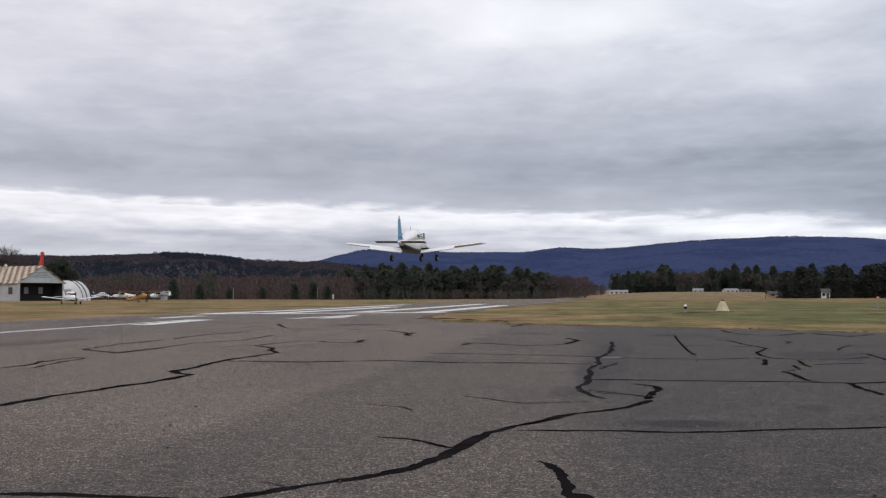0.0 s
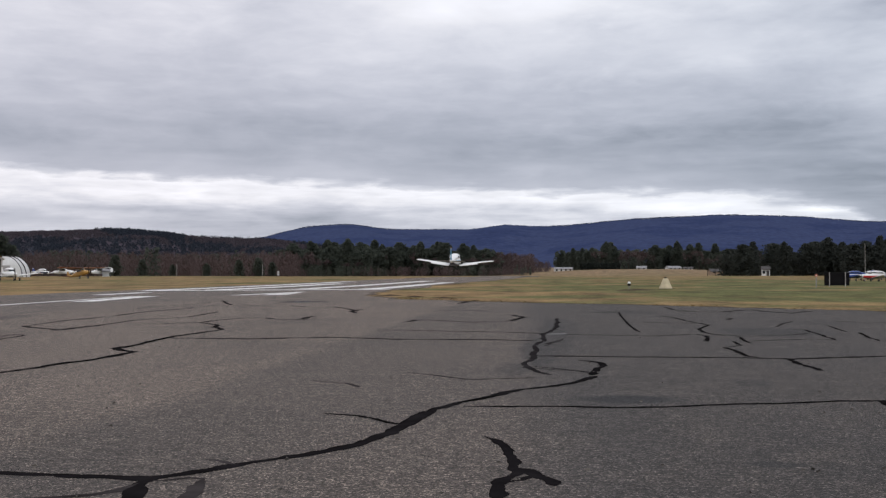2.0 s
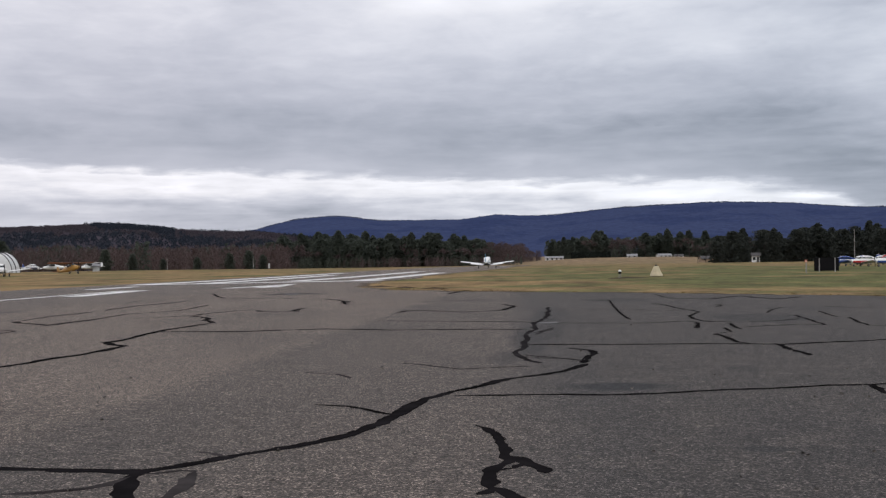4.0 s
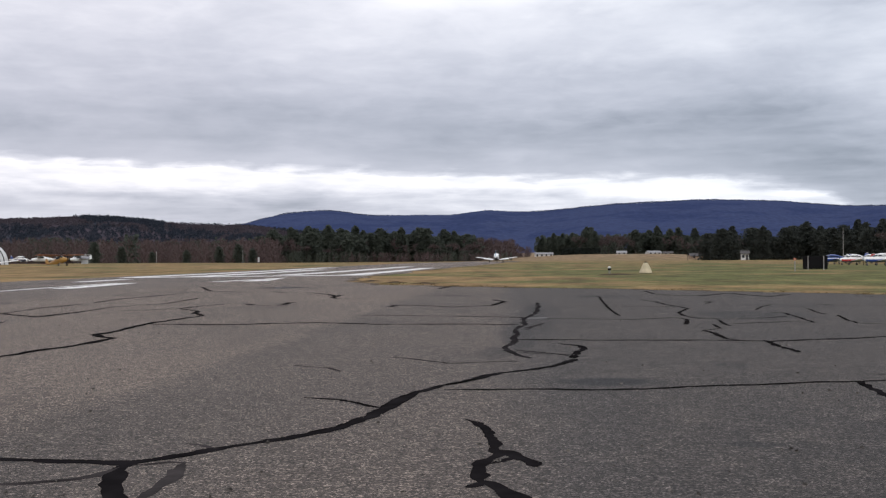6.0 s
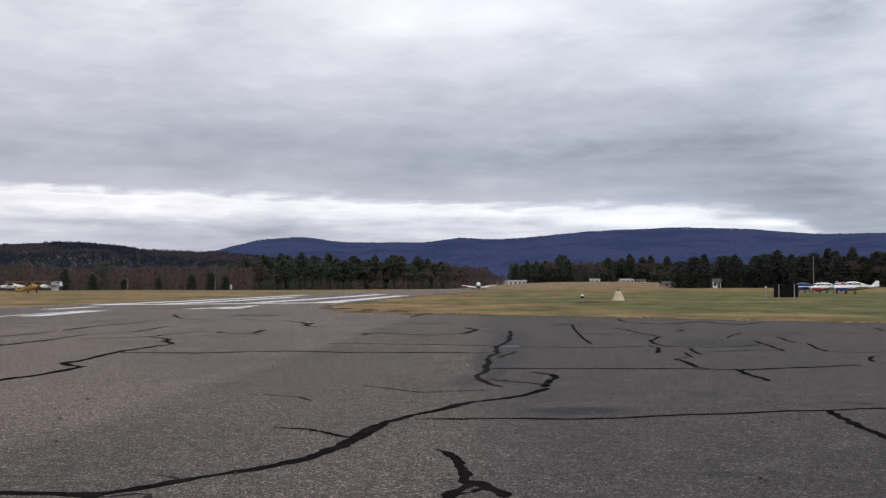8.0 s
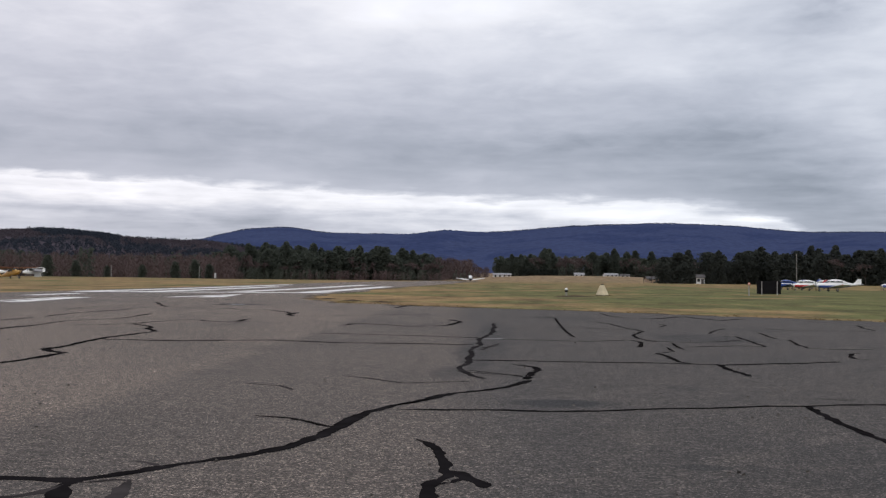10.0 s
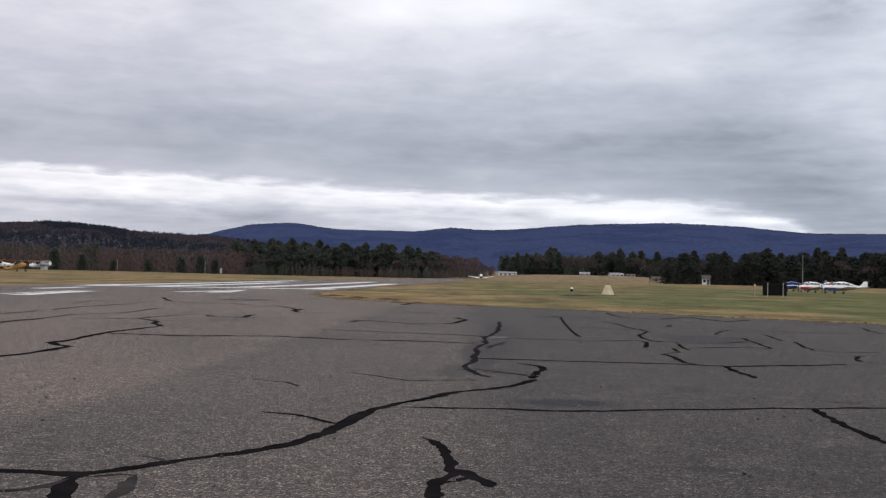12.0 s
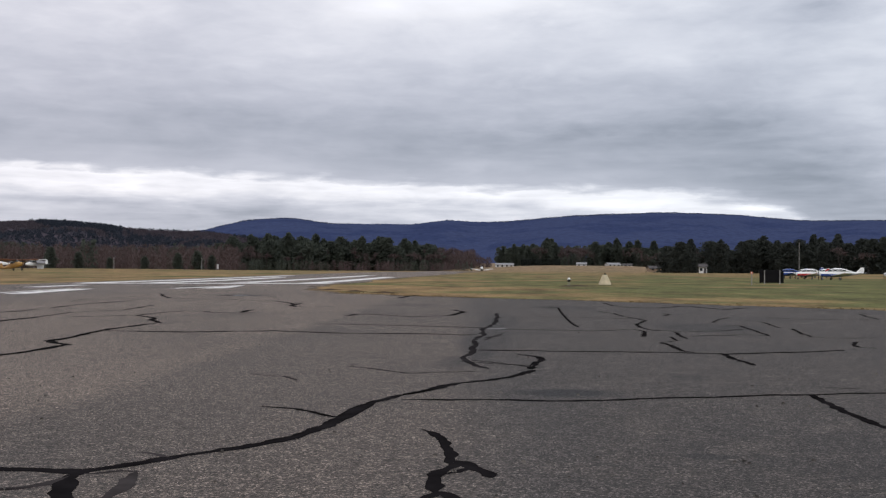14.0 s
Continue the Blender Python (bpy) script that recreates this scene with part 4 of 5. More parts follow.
def wheel(parent, x, y, r, leg_top, rim):
    bm = bmesh.new()
    rod(bm, leg_top, (x, y, r + 0.05), 0.05, 0.035)
    leg = part("gear_leg", bm, STEEL, parent)
    bm = bmesh.new()
    prof = [(-0.075, r * 0.62), (-0.08, r * 0.9), (-0.04, r), (0.04, r), (0.08, r * 0.9), (0.075, r * 0.62)]
    loft(bm, [[(x + 0.09 + dx, y + rr * math.cos(a), r + rr * math.sin(a)) for a in [k * math.pi / 9 for k in range(18)]] for dx, rr in prof])
    w = part("wheel", bm, RUBBER, parent, "black rubber tyre")
    bm = bmesh.new()
    rod(bm, (x + 0.005, y, r), (x + 0.175, y, r), r * 0.55, seg=14)
    hub = part("rim", bm, rim, w)
    return leg


# the low-wing hull: station, half width, bottom, top, squareness
HULL = [(2.25, 0.18, 0.80, 1.16, 0.9), (2.1, 0.40, 0.66, 1.30, 0.8), (1.5, 0.50, 0.58, 1.40, 0.72), (0.8, 0.57, 0.54, 1.48, 0.7), (0.2, 0.60, 0.54, 1.56, 0.7),
        (-0.8, 0.60, 0.56, 1.60, 0.7), (-1.6, 0.50, 0.64, 1.52, 0.75), (-2.8, 0.33, 0.84, 1.40, 0.8), (-4.0, 0.17, 1.00, 1.36, 0.85), (-4.7, 0.06, 1.12, 1.32, 0.9)]


def low_wing(body, tail, trim, flaps=35, label="", fin_h=1.0, band=(1.16, 1.26)):
    """A four-seat low-wing single: nose at +y, wheels on z = 0."""
    top = new("light_aircraft")
    bm = bmesh.new()
    loft(bm, fuselage_rings(HULL))
    part("fuselage", bm, body, top, smooth=True)
    bm = bmesh.new()
    loft(bm, fuselage_rings([(0.95, 0.40, 1.34, 1.46, 0.8), (0.35, 0.55, 1.30, 1.88, 0.85), (-0.3, 0.59, 1.30, 2.04, 0.88), (-1.1, 0.585, 1.28, 2.03, 0.9), (-1.9, 0.48, 1.28, 1.84, 0.92), (-2.7, 0.27, 1.26, 1.55, 0.95), (-3.4, 0.12, 1.22, 1.36, 1.0)]))
    cabin = part("cabin_roof", bm, body, top, smooth=True)
    bm = bmesh.new()
    loft(bm, fuselage_rings([(0.93, 0.42, 1.42, 1.50, 0.8), (0.60, 0.515, 1.45, 1.72, 0.75), (0.32, 0.553, 1.48, 1.855, 0.75)]))
    part("windscreen", bm, GLASS, cabin, "dark glazed windscreen", True)
    for sx in (-1, 1):
        for y0, y1 in ((-0.38, 0.22), (-1.05, -0.48), (-1.62, -1.15)):
            bm = bmesh.new()
            box(bm, sx * 0.47, sx * 0.582, y0, y1, 1.55, 1.80 if y0 > -1.1 else 1.74, bevel=0.03)
            part("window", bm, GLASS, cabin)
    bm = bmesh.new()
    loft(bm, fuselage_rings([(1.9, 0.40, 0.60, 0.76, 0.8), (0.5, 0.55, 0.50, 0.80, 0.7), (-1.0, 0.57, 0.52, 0.84, 0.7), (-2.2, 0.42, 0.70, 0.93, 0.7), (-3.8, 0.19, 0.955, 1.12, 0.8)]))
    part("belly", bm, GREY, top, "dark grey belly", True)
    for sx in (-1, 1):
        bm = bmesh.new()
        side = []
        for y, w, z0, z1, q in HULL[1:-2]:
            def skin(z):
                f = min(0.97, abs(z - (z0 + z1) / 2) / ((z1 - z0) / 2))
                return w * (1 - f ** (2 / q)) ** (q / 2)
            lo, hi = max(band[0], z0 + 0.05), min(band[1], z1 - 0.05)
            levels = [lo + (hi - lo) * k / 4 for k in range(5)]
            side.append([(sx * (skin(z) + 0.012), y, z) for z in levels] + [(sx * (skin(z) - 0.02), y, z) for z in reversed(levels)])
        loft(bm, side)
        part("stripe", bm, trim, top)
        # wing with seven degrees of dihedral
        bm = bmesh.new()
        wing_panel(bm, (sx * 0.45, 0.62, 0.70), (sx * 4.42, 0.58, 1.18), 1.62, 1.56, 0.22, 0.18)
        wing = part("wing", bm, body, top, smooth=True)
        bm = bmesh.new()
        loft(bm, [[(sx * 4.42 + sx * k, 0.58 + a * (1 - k) - 0.15 * k, 1.18 + b * (1 - k * 3)) for a, b in foil(1.56, 0.18)] for k in (0.0, 0.10, 0.17)])
        part("wing_tip", bm, body, wing, smooth=True)
        bm = bmesh.new()
        box(bm, sx * 4.48, sx * 4.60, 0.30, 0.46, 1.15, 1.22, bevel=0.02)
        part("navigation_light", bm, RED if sx < 0 else GREEN_LENS, wing)
        bm = bmesh.new()
        m = Matrix.Translation((sx * 1.70, -0.98, 0.835)) @ Euler((0, -sx * 0.1216, 0)).to_matrix().to_4x4() @ Euler((radians(flaps), 0, 0)).to_matrix().to_4x4()
        box(bm, -1.10, 1.10, -0.34, 0.02, -0.035, 0.03, m, 0.02)
        part("flap", bm, body, wing)
        bm = bmesh.new()
        m = Matrix.Translation((sx * 3.60, -0.97, 1.07)) @ Euler((0, -sx * 0.1216, 0)).to_matrix().to_4x4()
        box(bm, -0.78, 0.78, -0.27, 0.02, -0.025, 0.025, m, 0.02)
        part("aileron", bm, body, wing)
        if sx > 0:
            bm = bmesh.new()
            m = Matrix.Translation((0.80, -0.30, 0.815)) @ Euler((0, -0.1216, 0)).to_matrix().to_4x4()
            box(bm, -0.19, 0.19, -0.72, 0.50, 0.0, 0.06, m, 0.01)
            part("wing_walk", bm, BLACK, wing, "black walkway strip")
        bm = bmesh.new()
        wing_panel(bm, (sx * 0.05, -3.75, 1.20), (sx * 1.56, -3.80, 1.20), 0.78, 0.74, 0.10, 0.07)
        bmesh.ops.rotate(bm, cent=(0, -4.1, 1.2), matrix=Matrix.Rotation(radians(-9), 3, "X"), verts=bm.verts[:])
        part("stabilator", bm, STAB_SHADE, top, "stabilator painted grey for its shade")
        wheel(top, sx * 1.5 - 0.09, -0.35, 0.22, (sx * 1.5 - 0.05, -0.25, 0.80), STEEL)
    wheel(top, -0.09, 1.75, 0.19, (0, 1.65, 0.72), STEEL)
    bm = bmesh.new()
    rings = []
    for z, y0, c, t in ((1.25, -3.05, 1.75, 0.10), (1.55, -3.65, 1.18, 0.10), (2.1, -3.95, 0.88, 0.08), (2.62, -4.20, 0.62, 0.06)):
        rings.append([(b, y0 + a, 1.25 + (z - 1.25) * fin_h) for a, b in foil(c, t)])
    loft(bm, rings)
    fin = part("fin", bm, tail, top, "painted tail fin")
    bm = bmesh.new()
    loft(bm, [[(b, y0 + a, 1.25 + (z - 1.25) * fin_h) for a, b in foil(c, t)] for z, y0, c, t in ((2.62, -4.19, 0.64, 0.065), (2.72, -4.24, 0.58, 0.05))])
    part("fin_cap", bm, WHITE, fin)
    bm = bmesh.new()
    rod(bm, (0, -4.5, 1.25 + 1.45 * fin_h), (0, -4.5, 1.35 + 1.45 * fin_h), 0.035, 0.025)
    part("beacon", bm, RUST, fin, "small dull red beacon")
    bm = bmesh.new()
    loft(bm, [[(r * math.cos(k * 0.5236), y, 0.98 + r * math.sin(k * 0.5236)) for k in range(12)] for y, r in ((2.24, 0.17), (2.40, 0.13), (2.52, 0.03))])
    part("spinner", bm, STEEL, top, smooth=True)
    bm = bmesh.new()
    for sgn in (-1, 1):
        box(bm, -0.07, 0.07, -0.02, 0.02, 0.0, 0.93, Matrix.Translation((0, 2.32, 0.98)) @ Euler((0, radians(4 + 90 * (sgn - 1)), 0)).to_matrix().to_4x4(), 0.012)
    part("propeller", bm, BLACK, top)
    bm = bmesh.new()
    rod(bm, (0, -1.3, 1.98), (0, -1.45, 2.30), 0.012, 0.006, 5)
    part("aerial", bm, STEEL, top)
    return tagged(top, label, "airplane")


def high_wing(body, wings, label, strut=True):
    """A small high-wing single with tail wheel stance."""
    top = new("light_aircraft")
    bm = bmesh.new()
    loft(bm, fuselage_rings([(2.3, 0.15, 0.95, 1.25, 0.9), (2.1, 0.36, 0.78, 1.42, 0.8), (1.3, 0.42, 0.66, 1.52, 0.75), (0.8, 0.46, 0.60, 2.05, 0.7), (-0.4, 0.46, 0.60, 2.10, 0.7),
                             (-1.2, 0.38, 0.66, 1.75, 0.75), (-3.0, 0.20, 0.90, 1.40, 0.85), (-4.4, 0.05, 1.08, 1.28, 0.9)]))
    part("fuselage", bm, body, top, smooth=True)
    bm = bmesh.new()
    loft(bm, fuselage_rings([(1.18, 0.40, 1.50, 1.62, 0.8), (0.86, 0.462, 1.55, 2.02, 0.75), (0.78, 0.468, 1.55, 2.05, 0.75)]))
    part("windscreen", bm, GLASS, top, smooth=True)
    for sx in (-1, 1):
        bm = bmesh.new()
        box(bm, sx * 0.40, sx * 0.475, -0.75, 0.65, 1.48, 1.92, bevel=0.03)
        part("window", bm, GLASS, top)
        bm = bmesh.new()
        wing_panel(bm, (sx * 0.1, 0.85, 2.12), (sx * 5.1, 0.82, 2.26), 1.58, 1.30, 0.20, 0.14)
        w = part("wing", bm, wings, top, smooth=True)
        if strut:
            bm = bmesh.new()
            rod(bm, (sx * 0.45, 0.25, 0.80), (sx * 2.7, 0.20, 2.10), 0.035, 0.03)
            part("strut", bm, body, w)
        bm = bmesh.new()
        wing_panel(bm, (sx * 0.05, -3.55, 1.20), (sx * 1.5, -3.75, 1.22), 0.95, 0.62, 0.08, 0.05)
        part("stabiliser", bm, wings, top)
        wheel(top, sx * 0.95 - 0.09, 0.65, 0.24, (sx * 0.42, 0.55, 0.72), STEEL)
    wheel(top, -0.09, -3.9, 0.12, (0, -3.8, 1.0), STEEL)
    bm = bmesh.new()
    loft(bm, [[(b, y0 + a, z) for a, b in foil(c, t)] for z, y0, c, t in ((1.2, -3.2, 1.35, 0.08), (1.7, -3.75, 0.95, 0.07), (2.2, -4.05, 0.5, 0.05))])
    part("fin", bm, body, top)
    bm = bmesh.new()
    box(bm, -0.06, 0.06, 2.31, 2.35, 0.2, 2.0, bevel=0.012)
    part("propeller", bm, BLACK, top)
    return tagged(top, label, "airplane")


GREEN_LENS = plain("green_lens", (0.03, 0.35, 0.10), 0.2, vary=0.05)
lander = low_wing(WHITE, BLUE, BLUE, 26, "white low-wing light aircraft with blue tail landing on the runway", band=(1.195, 1.235))


# ---- buildings ----
CORRUGATED = plain("pale_blue_siding", (0.42, 0.47, 0.50), 0.6, vary=0.14, scale=0.7)
SIDING = plain("white_siding", (0.42, 0.42, 0.42), 0.7, vary=0.12, scale=0.7)
CLAPBOARD = plain("white_clapboard", (0.64, 0.64, 0.63), 0.7, vary=0.1, scale=0.7)
ROOF_DARK = plain("dark_shingle", (0.075, 0.07, 0.07), 0.9, vary=0.2, scale=1.2)
ROOF_GREY = plain("grey_roofing", (0.26, 0.26, 0.27), 0.8, vary=0.15, scale=1.0)
CHECK_PALE = plain("pale_roof_squares", (0.58, 0.52, 0.42), 0.8, vary=0.15, scale=0.9)
CHECK_BROWN = plain("brown_roof_squares", (0.20, 0.105, 0.055), 0.85, vary=0.2, scale=0.9)
# near-black for the hangar's interior shade and for the shelter's dark hoops
DARK_IN = plain("hangar_shade_and_hoops", (0.022, 0.020, 0.020), 0.9, vary=0.2)
FABRIC = plain("white_cover_fabric", (0.66, 0.67, 0.67), 0.65, vary=0.10, scale=0.6)
SOCK = plain("red_windsock_cloth", (0.48, 0.035, 0.025), 0.75, vary=0.12, scale=1.2)
CONE_YELLOW = plain("faded_yellow_paint", (0.53, 0.46, 0.31), 0.75, vary=0.12, scale=2.5)
POLE = plain("weathered_pole", (0.30, 0.29, 0.28), 0.85, vary=0.2, scale=2.0)
SOIL = plain("bare_soil", (0.065, 0.045, 0.030), 1.0, vary=0.3, scale=1.5, gloss=0.1)
WINDOW = plain("dull_window_glass", (0.30, 0.33, 0.36), 0.2, vary=0.1)


def stand(ob, x, y, turn, dz=0.0):
    ob.matrix_basis = pose(x, y, land(x, y) - 0.04 + dz, 0, 0, turn)
    return ob


def hangar():
    """A gabled hangar: open front at local -y, long side running to +y."""
    top = new("hangar")
    w, length, eave, peak = 6.0, 24.0, 4.3, 8.0
    bm = bmesh.new()
    for sx in (-1, 1):
        box(bm, sx * w - 0.1, sx * w + 0.1, 0.2, length, 0, eave)
    box(bm, -w, w, length - 0.2, length, 0, eave)
    box(bm, -w - 0.1, -w + 0.55, 0, 0.2, 0, eave)
    box(bm, w - 0.25, w + 0.1, 0, 0.2, 0, eave)
    part("wall", bm, SIDING, top, "white boarded wall")
    bm = bmesh.new()
    tri = [(-w - 0.1, eave), (w + 0.1, eave), (0, peak - 0.05)]
    loft(bm, [[(x, length - 0.15, z) for x, z in tri], [(x, length, z) for x, z in tri]])
    part("gable", bm, CORRUGATED, top)
    bm = bmesh.new()
    loft(bm, [[(x, 0.0, z) for x, z in tri], [(x, 0.15, z) for x, z in tri]])
    gable = part("gable", bm, CORRUGATED, top, "pale blue boarded gable")
    bm = bmesh.new()
    for x, z, l in ((0.1, 6.35, 3.4), (-0.1, 5.85, 4.2), (0.0, 5.4, 5.4)):
        box(bm, x - l / 2, x + l / 2, -0.03, 0.0, z, z + 0.22)
    part("lettering_bar", bm, ROOF_GREY, gable, "faded lettering too far to read")
    bm = bmesh.new()
    box(bm, -w - 0.2, w + 0.2, -0.12, 0.0, eave - 0.15, eave + 0.2, bevel=0.02)
    part("door_track", bm, SIDING, top)
    # roof slopes in painted squares
    for sx in (-1, 1):
        bm = bmesh.new()
        cols, rws = 22, 7
        for i in range(cols):
            for j in range(rws):
                a, b = j / rws, (j + 1) / rws
                y0, y1 = -0.4 + i * (length + 0.8) / cols, -0.4 + (i + 1) * (length + 0.8) / cols

                def at_slope(s, y, up):
                    return (sx * (w + 0.5) * (1 - s), y, eave - 0.30 + (peak - eave + 0.35) * s + up)
                up = 0.02 * ((i + j) % 2)
                loft(bm, [[at_slope(a, y0, 0), at_slope(b, y0, 0), at_slope(b, y0, 0.10 + up), at_slope(a, y0, 0.10 + up)],
                          [at_slope(a, y1, 0), at_slope(b, y1, 0), at_slope(b, y1, 0.10 + up), at_slope(a, y1, 0.10 + up)]])
                for f in bm.faces[-6:]:
                    f.material_index = (i + j) % 2
        part("roof", bm, [CHECK_PALE, CHECK_BROWN], top, "roof painted in brown and cream squares")
    bm = bmesh.new()
    box(bm, -w + 0.2, w - 0.2, 0.3, length - 0.3, 0.02, 0.08)
    part("floor_slab", bm, ROOF_DARK, top)
    # added dark panels just inside the opening stand for the unlit interior
    bm = bmesh.new()
    box(bm, -w + 0.15, w - 0.15, 4.0, 4.2, 0.0, eave + 0.4)
    for sx in (-1, 1):
        box(bm, sx * (w - 0.16) - 0.03, sx * (w - 0.16) + 0.03, 0.25, 4.0, 0.0, eave)
    box(bm, -w + 0.2, w - 0.2, 0.25, 4.0, eave + 0.05, eave + 0.15)
    inner = part("inner_wall", bm, DARK_IN, top)
    for x in (-5.0, -1.2, 2.6):
        bm = bmesh.new()
        box(bm, x - 0.55, x + 0.55, 3.9, 3.99, 1.7, 3.2)
        part("window", bm, WINDOW, inner)
    bm = bmesh.new()
    box(bm, -w - 0.16, -w - 0.1, 1.9, 3.4, 1.6, 3.2, bevel=0.02)
    part("window", bm, GLASS, top, "dark side window")
    bm = bmesh.new()
    rod(bm, (-1.2, 12, peak - 0.9), (-1.2, 12, peak + 0.2), 0.35, 0.35, 10)
    rod(bm, (-1.2, 12, peak + 0.2), (-1.2, 12, peak + 0.7), 0.55, 0.15, 10)
    part("roof_vent", bm, CHECK_PALE, top)
    return tagged(top, "old white hangar with open front and checkered roof", "hangar")


stand(hangar(), *at(-27.0, 268), 62)


def windsock():
    top = new("windsock")
    bm = bmesh.new()
    rod(bm, (0, 0, 0), (0, 0, 11.9), 0.09, 0.05)
    part("pole", bm, POLE, top)
    bm = bmesh.new()
    loft(bm, [[(ox + r * math.cos(k * 0.6283), r * math.sin(k * 0.6283), z) for k in range(10)] for z, r, ox in ((11.8, 0.36, 0.06), (11.6, 0.42, 0.04), (10.9, 0.38, 0.06), (9.9, 0.42, -0.02), (9.0, 0.55, -0.16), (8.3, 0.70, -0.28))])
    part("sock", bm, SOCK, top, "limp red cloth sock", True)
    return tagged(top, "limp red windsock on a tall pole by the hangar", "windsock")


stand(windsock(), *at(-26.98, 282), 20)


def quonset():
    """A barrel-vaulted cover on hoops."""
    top = new("arched_shelter")
    r, length = 4.9, 3.4
    bm = bmesh.new()
    rings = []
    for i in range(12):
        y = length * i / 11
        sag = 0.10 * math.sin(i * math.pi * 10 / 11) ** 2
        rings.append([((r - sag) * math.cos(a), y, (r - sag) * 1.02 * math.sin(a)) for a in [math.pi * k / 18 for k in range(19)]])
    rows = [[bm.verts.new(c) for c in ring] for ring in rings]
    for p, q in zip(rows, rows[1:]):
        for k in range(18):
            bm.faces.new((p[k], p[k + 1], q[k + 1], q[k]))
    bm.faces.new(rows[-1])
    bm.faces.new(rows[0][::-1])
    part("cover", bm, FABRIC, top, "white fabric cover", True)
    for i in range(3):
        y = 0.1 + (length - 0.2) * i / 2
        bm = bmesh.new()
        ring = [math.pi * k / 18 for k in range(19)]
        rr = r + 0.05
        for a, b in zip(ring, ring[1:]):
            rod(bm, (rr * math.cos(a), y, rr * 1.02 * math.sin(a)), (rr * math.cos(b), y, rr * 1.02 * math.sin(b)), 0.11, seg=5)
        part("hoop", bm, DARK_IN, top, "dark hoop")
    bm = bmesh.new()
    box(bm, -1.6, 1.6, -0.06, -0.01, 0, 2.8)
    part("door", bm, SIDING, top)
    return tagged(top, "white arched fabric shelter with dark hoops", "shelter")


stand(quonset(), *at(-25.85, 285), -12)


def house(w, depth, eave, peak, storeys, wall, roof, label, seed):
    """A small house, ridge along x, front at local -y."""
    random.seed(seed)
    top = new("house")
    bm = bmesh.new()
    box(bm, -w / 2, w / 2, 0, depth, -0.5, eave)
    for x in (-w / 2, w / 2 - 0.2):
        loft(bm, [[(x, 0, eave), (x, depth, eave), (x, depth / 2, peak - 0.1)], [(x + 0.2, 0, eave), (x + 0.2, depth, eave), (x + 0.2, depth / 2, peak - 0.1)]])
    part("wall", bm, wall, top)
    for sy in (0, 1):
        bm = bmesh.new()
        y0, y1 = (-0.4, depth / 2) if sy == 0 else (depth + 0.4, depth / 2)
        lo = eave - 0.2
        loft(bm, [[(-w / 2 - 0.3, y0, lo), (-w / 2 - 0.3, y1, peak), (-w / 2 - 0.3, y1, peak + 0.18), (-w / 2 - 0.3, y0, lo + 0.18)],
                  [(w / 2 + 0.3, y0, lo), (w / 2 + 0.3, y1, peak), (w / 2 + 0.3, y1, peak + 0.18), (w / 2 + 0.3, y0, lo + 0.18)]])
        part("roof", bm, roof, top)
    k = max(2, int(w / 2.6))
    for s in range(storeys):
        for i in range(k):
            x = -w / 2 + w * (i + 0.5) / k
            if s == 0 and i == k // 2:
                bm = bmesh.new()
                box(bm, x - 0.5, x + 0.5, -0.06, -0.003, 0.0, 1.98, bevel=0.02)
                part("door", bm, ROOF_DARK, top)
                continue
            bm = bmesh.new()
            z = 0.8 + s * 2.4
            box(bm, x - 0.5, x + 0.5, -0.05, -0.003, z, z + 1.1, bevel=0.02)
            part("window", bm, GLASS, top)
    bm = bmesh.new()
    box(bm, w * 0.22, w * 0.22 + 0.6, depth / 2 - 0.3, depth / 2 + 0.3, peak - 0.5, peak + 0.5, bevel=0.03)
    part("chimney", bm, ROOF_DARK, top)
    return tagged(top, label, "house")


stand(house(11, 7, 2.2, 3.0, 1, CLAPBOARD, ROOF_GREY, "long low white house at the far field's edge", 1), *at(2.22, 672), 0)
stand(house(6, 7, 2.2, 3.2, 1, CLAPBOARD, ROOF_GREY, "small white house before dark pines", 2), *at(6.2, 676), -8)
stand(house(8.0, 7, 2.1, 3.1, 1, CLAPBOARD, ROOF_GREY, "white bungalow among pines beyond the field", 3), *at(7.9, 674), 10)
stand(house(5.5, 6, 2.0, 2.8, 1, CLAPBOARD, ROOF_DARK, "small pale house beside a white bungalow", 4), *at(8.55, 676), -10)
stand(house(2.7, 2.6, 2.4, 3.3, 1, CLAPBOARD, ROOF_DARK, "small white two-storey house between tall pines", 5), *at(12.35, 416), -8)
stand(house(6.0, 5, 1.6, 2.7, 1, plain("tan_boards", (0.30, 0.22, 0.15), 0.8), ROOF_DARK, "low tan shed beside a bare tree", 6), *at(10.0, 520), 5)
stand(house(1.7, 1.8, 1.4, 1.9, 0, CLAPBOARD, ROOF_GREY, "small white shed by the parked aircraft", 7), *at(-21.15, 300), 20)

# ---- parked aircraft ----
PARK = "aircraft parked beside the field"


def parked(ob, az, dist, turn):
    stand(ob, *at(az, dist), turn, 0.04)
    return tagged(ob, group=PARK)


parked(low_wing(WHITE, WHITE, WHITE, 0, "white low-wing light aircraft parked by the hangar", 0.6, (0.82, 1.16)), -25.58, 186, 222)
parked(low_wing(WHITE, NAVY, GREY, 0, "white low-wing aircraft with dark tail on the grass", 0.6, (0.70, 1.22)), -24.05, 300, 240)
parked(high_wing(WHITE, WHITE, "small white high-wing aircraft parked on the grass"), -23.2, 300, 110)
taildragger = parked(high_wing(YELLOW, RUST, "yellow high-wing aircraft with rust-red wings resting on its tail"), -22.28, 225, 238)
taildragger.matrix_basis = taildragger.matrix_basis @ pose(0, 0, -0.12, 9.5, 0, 0)
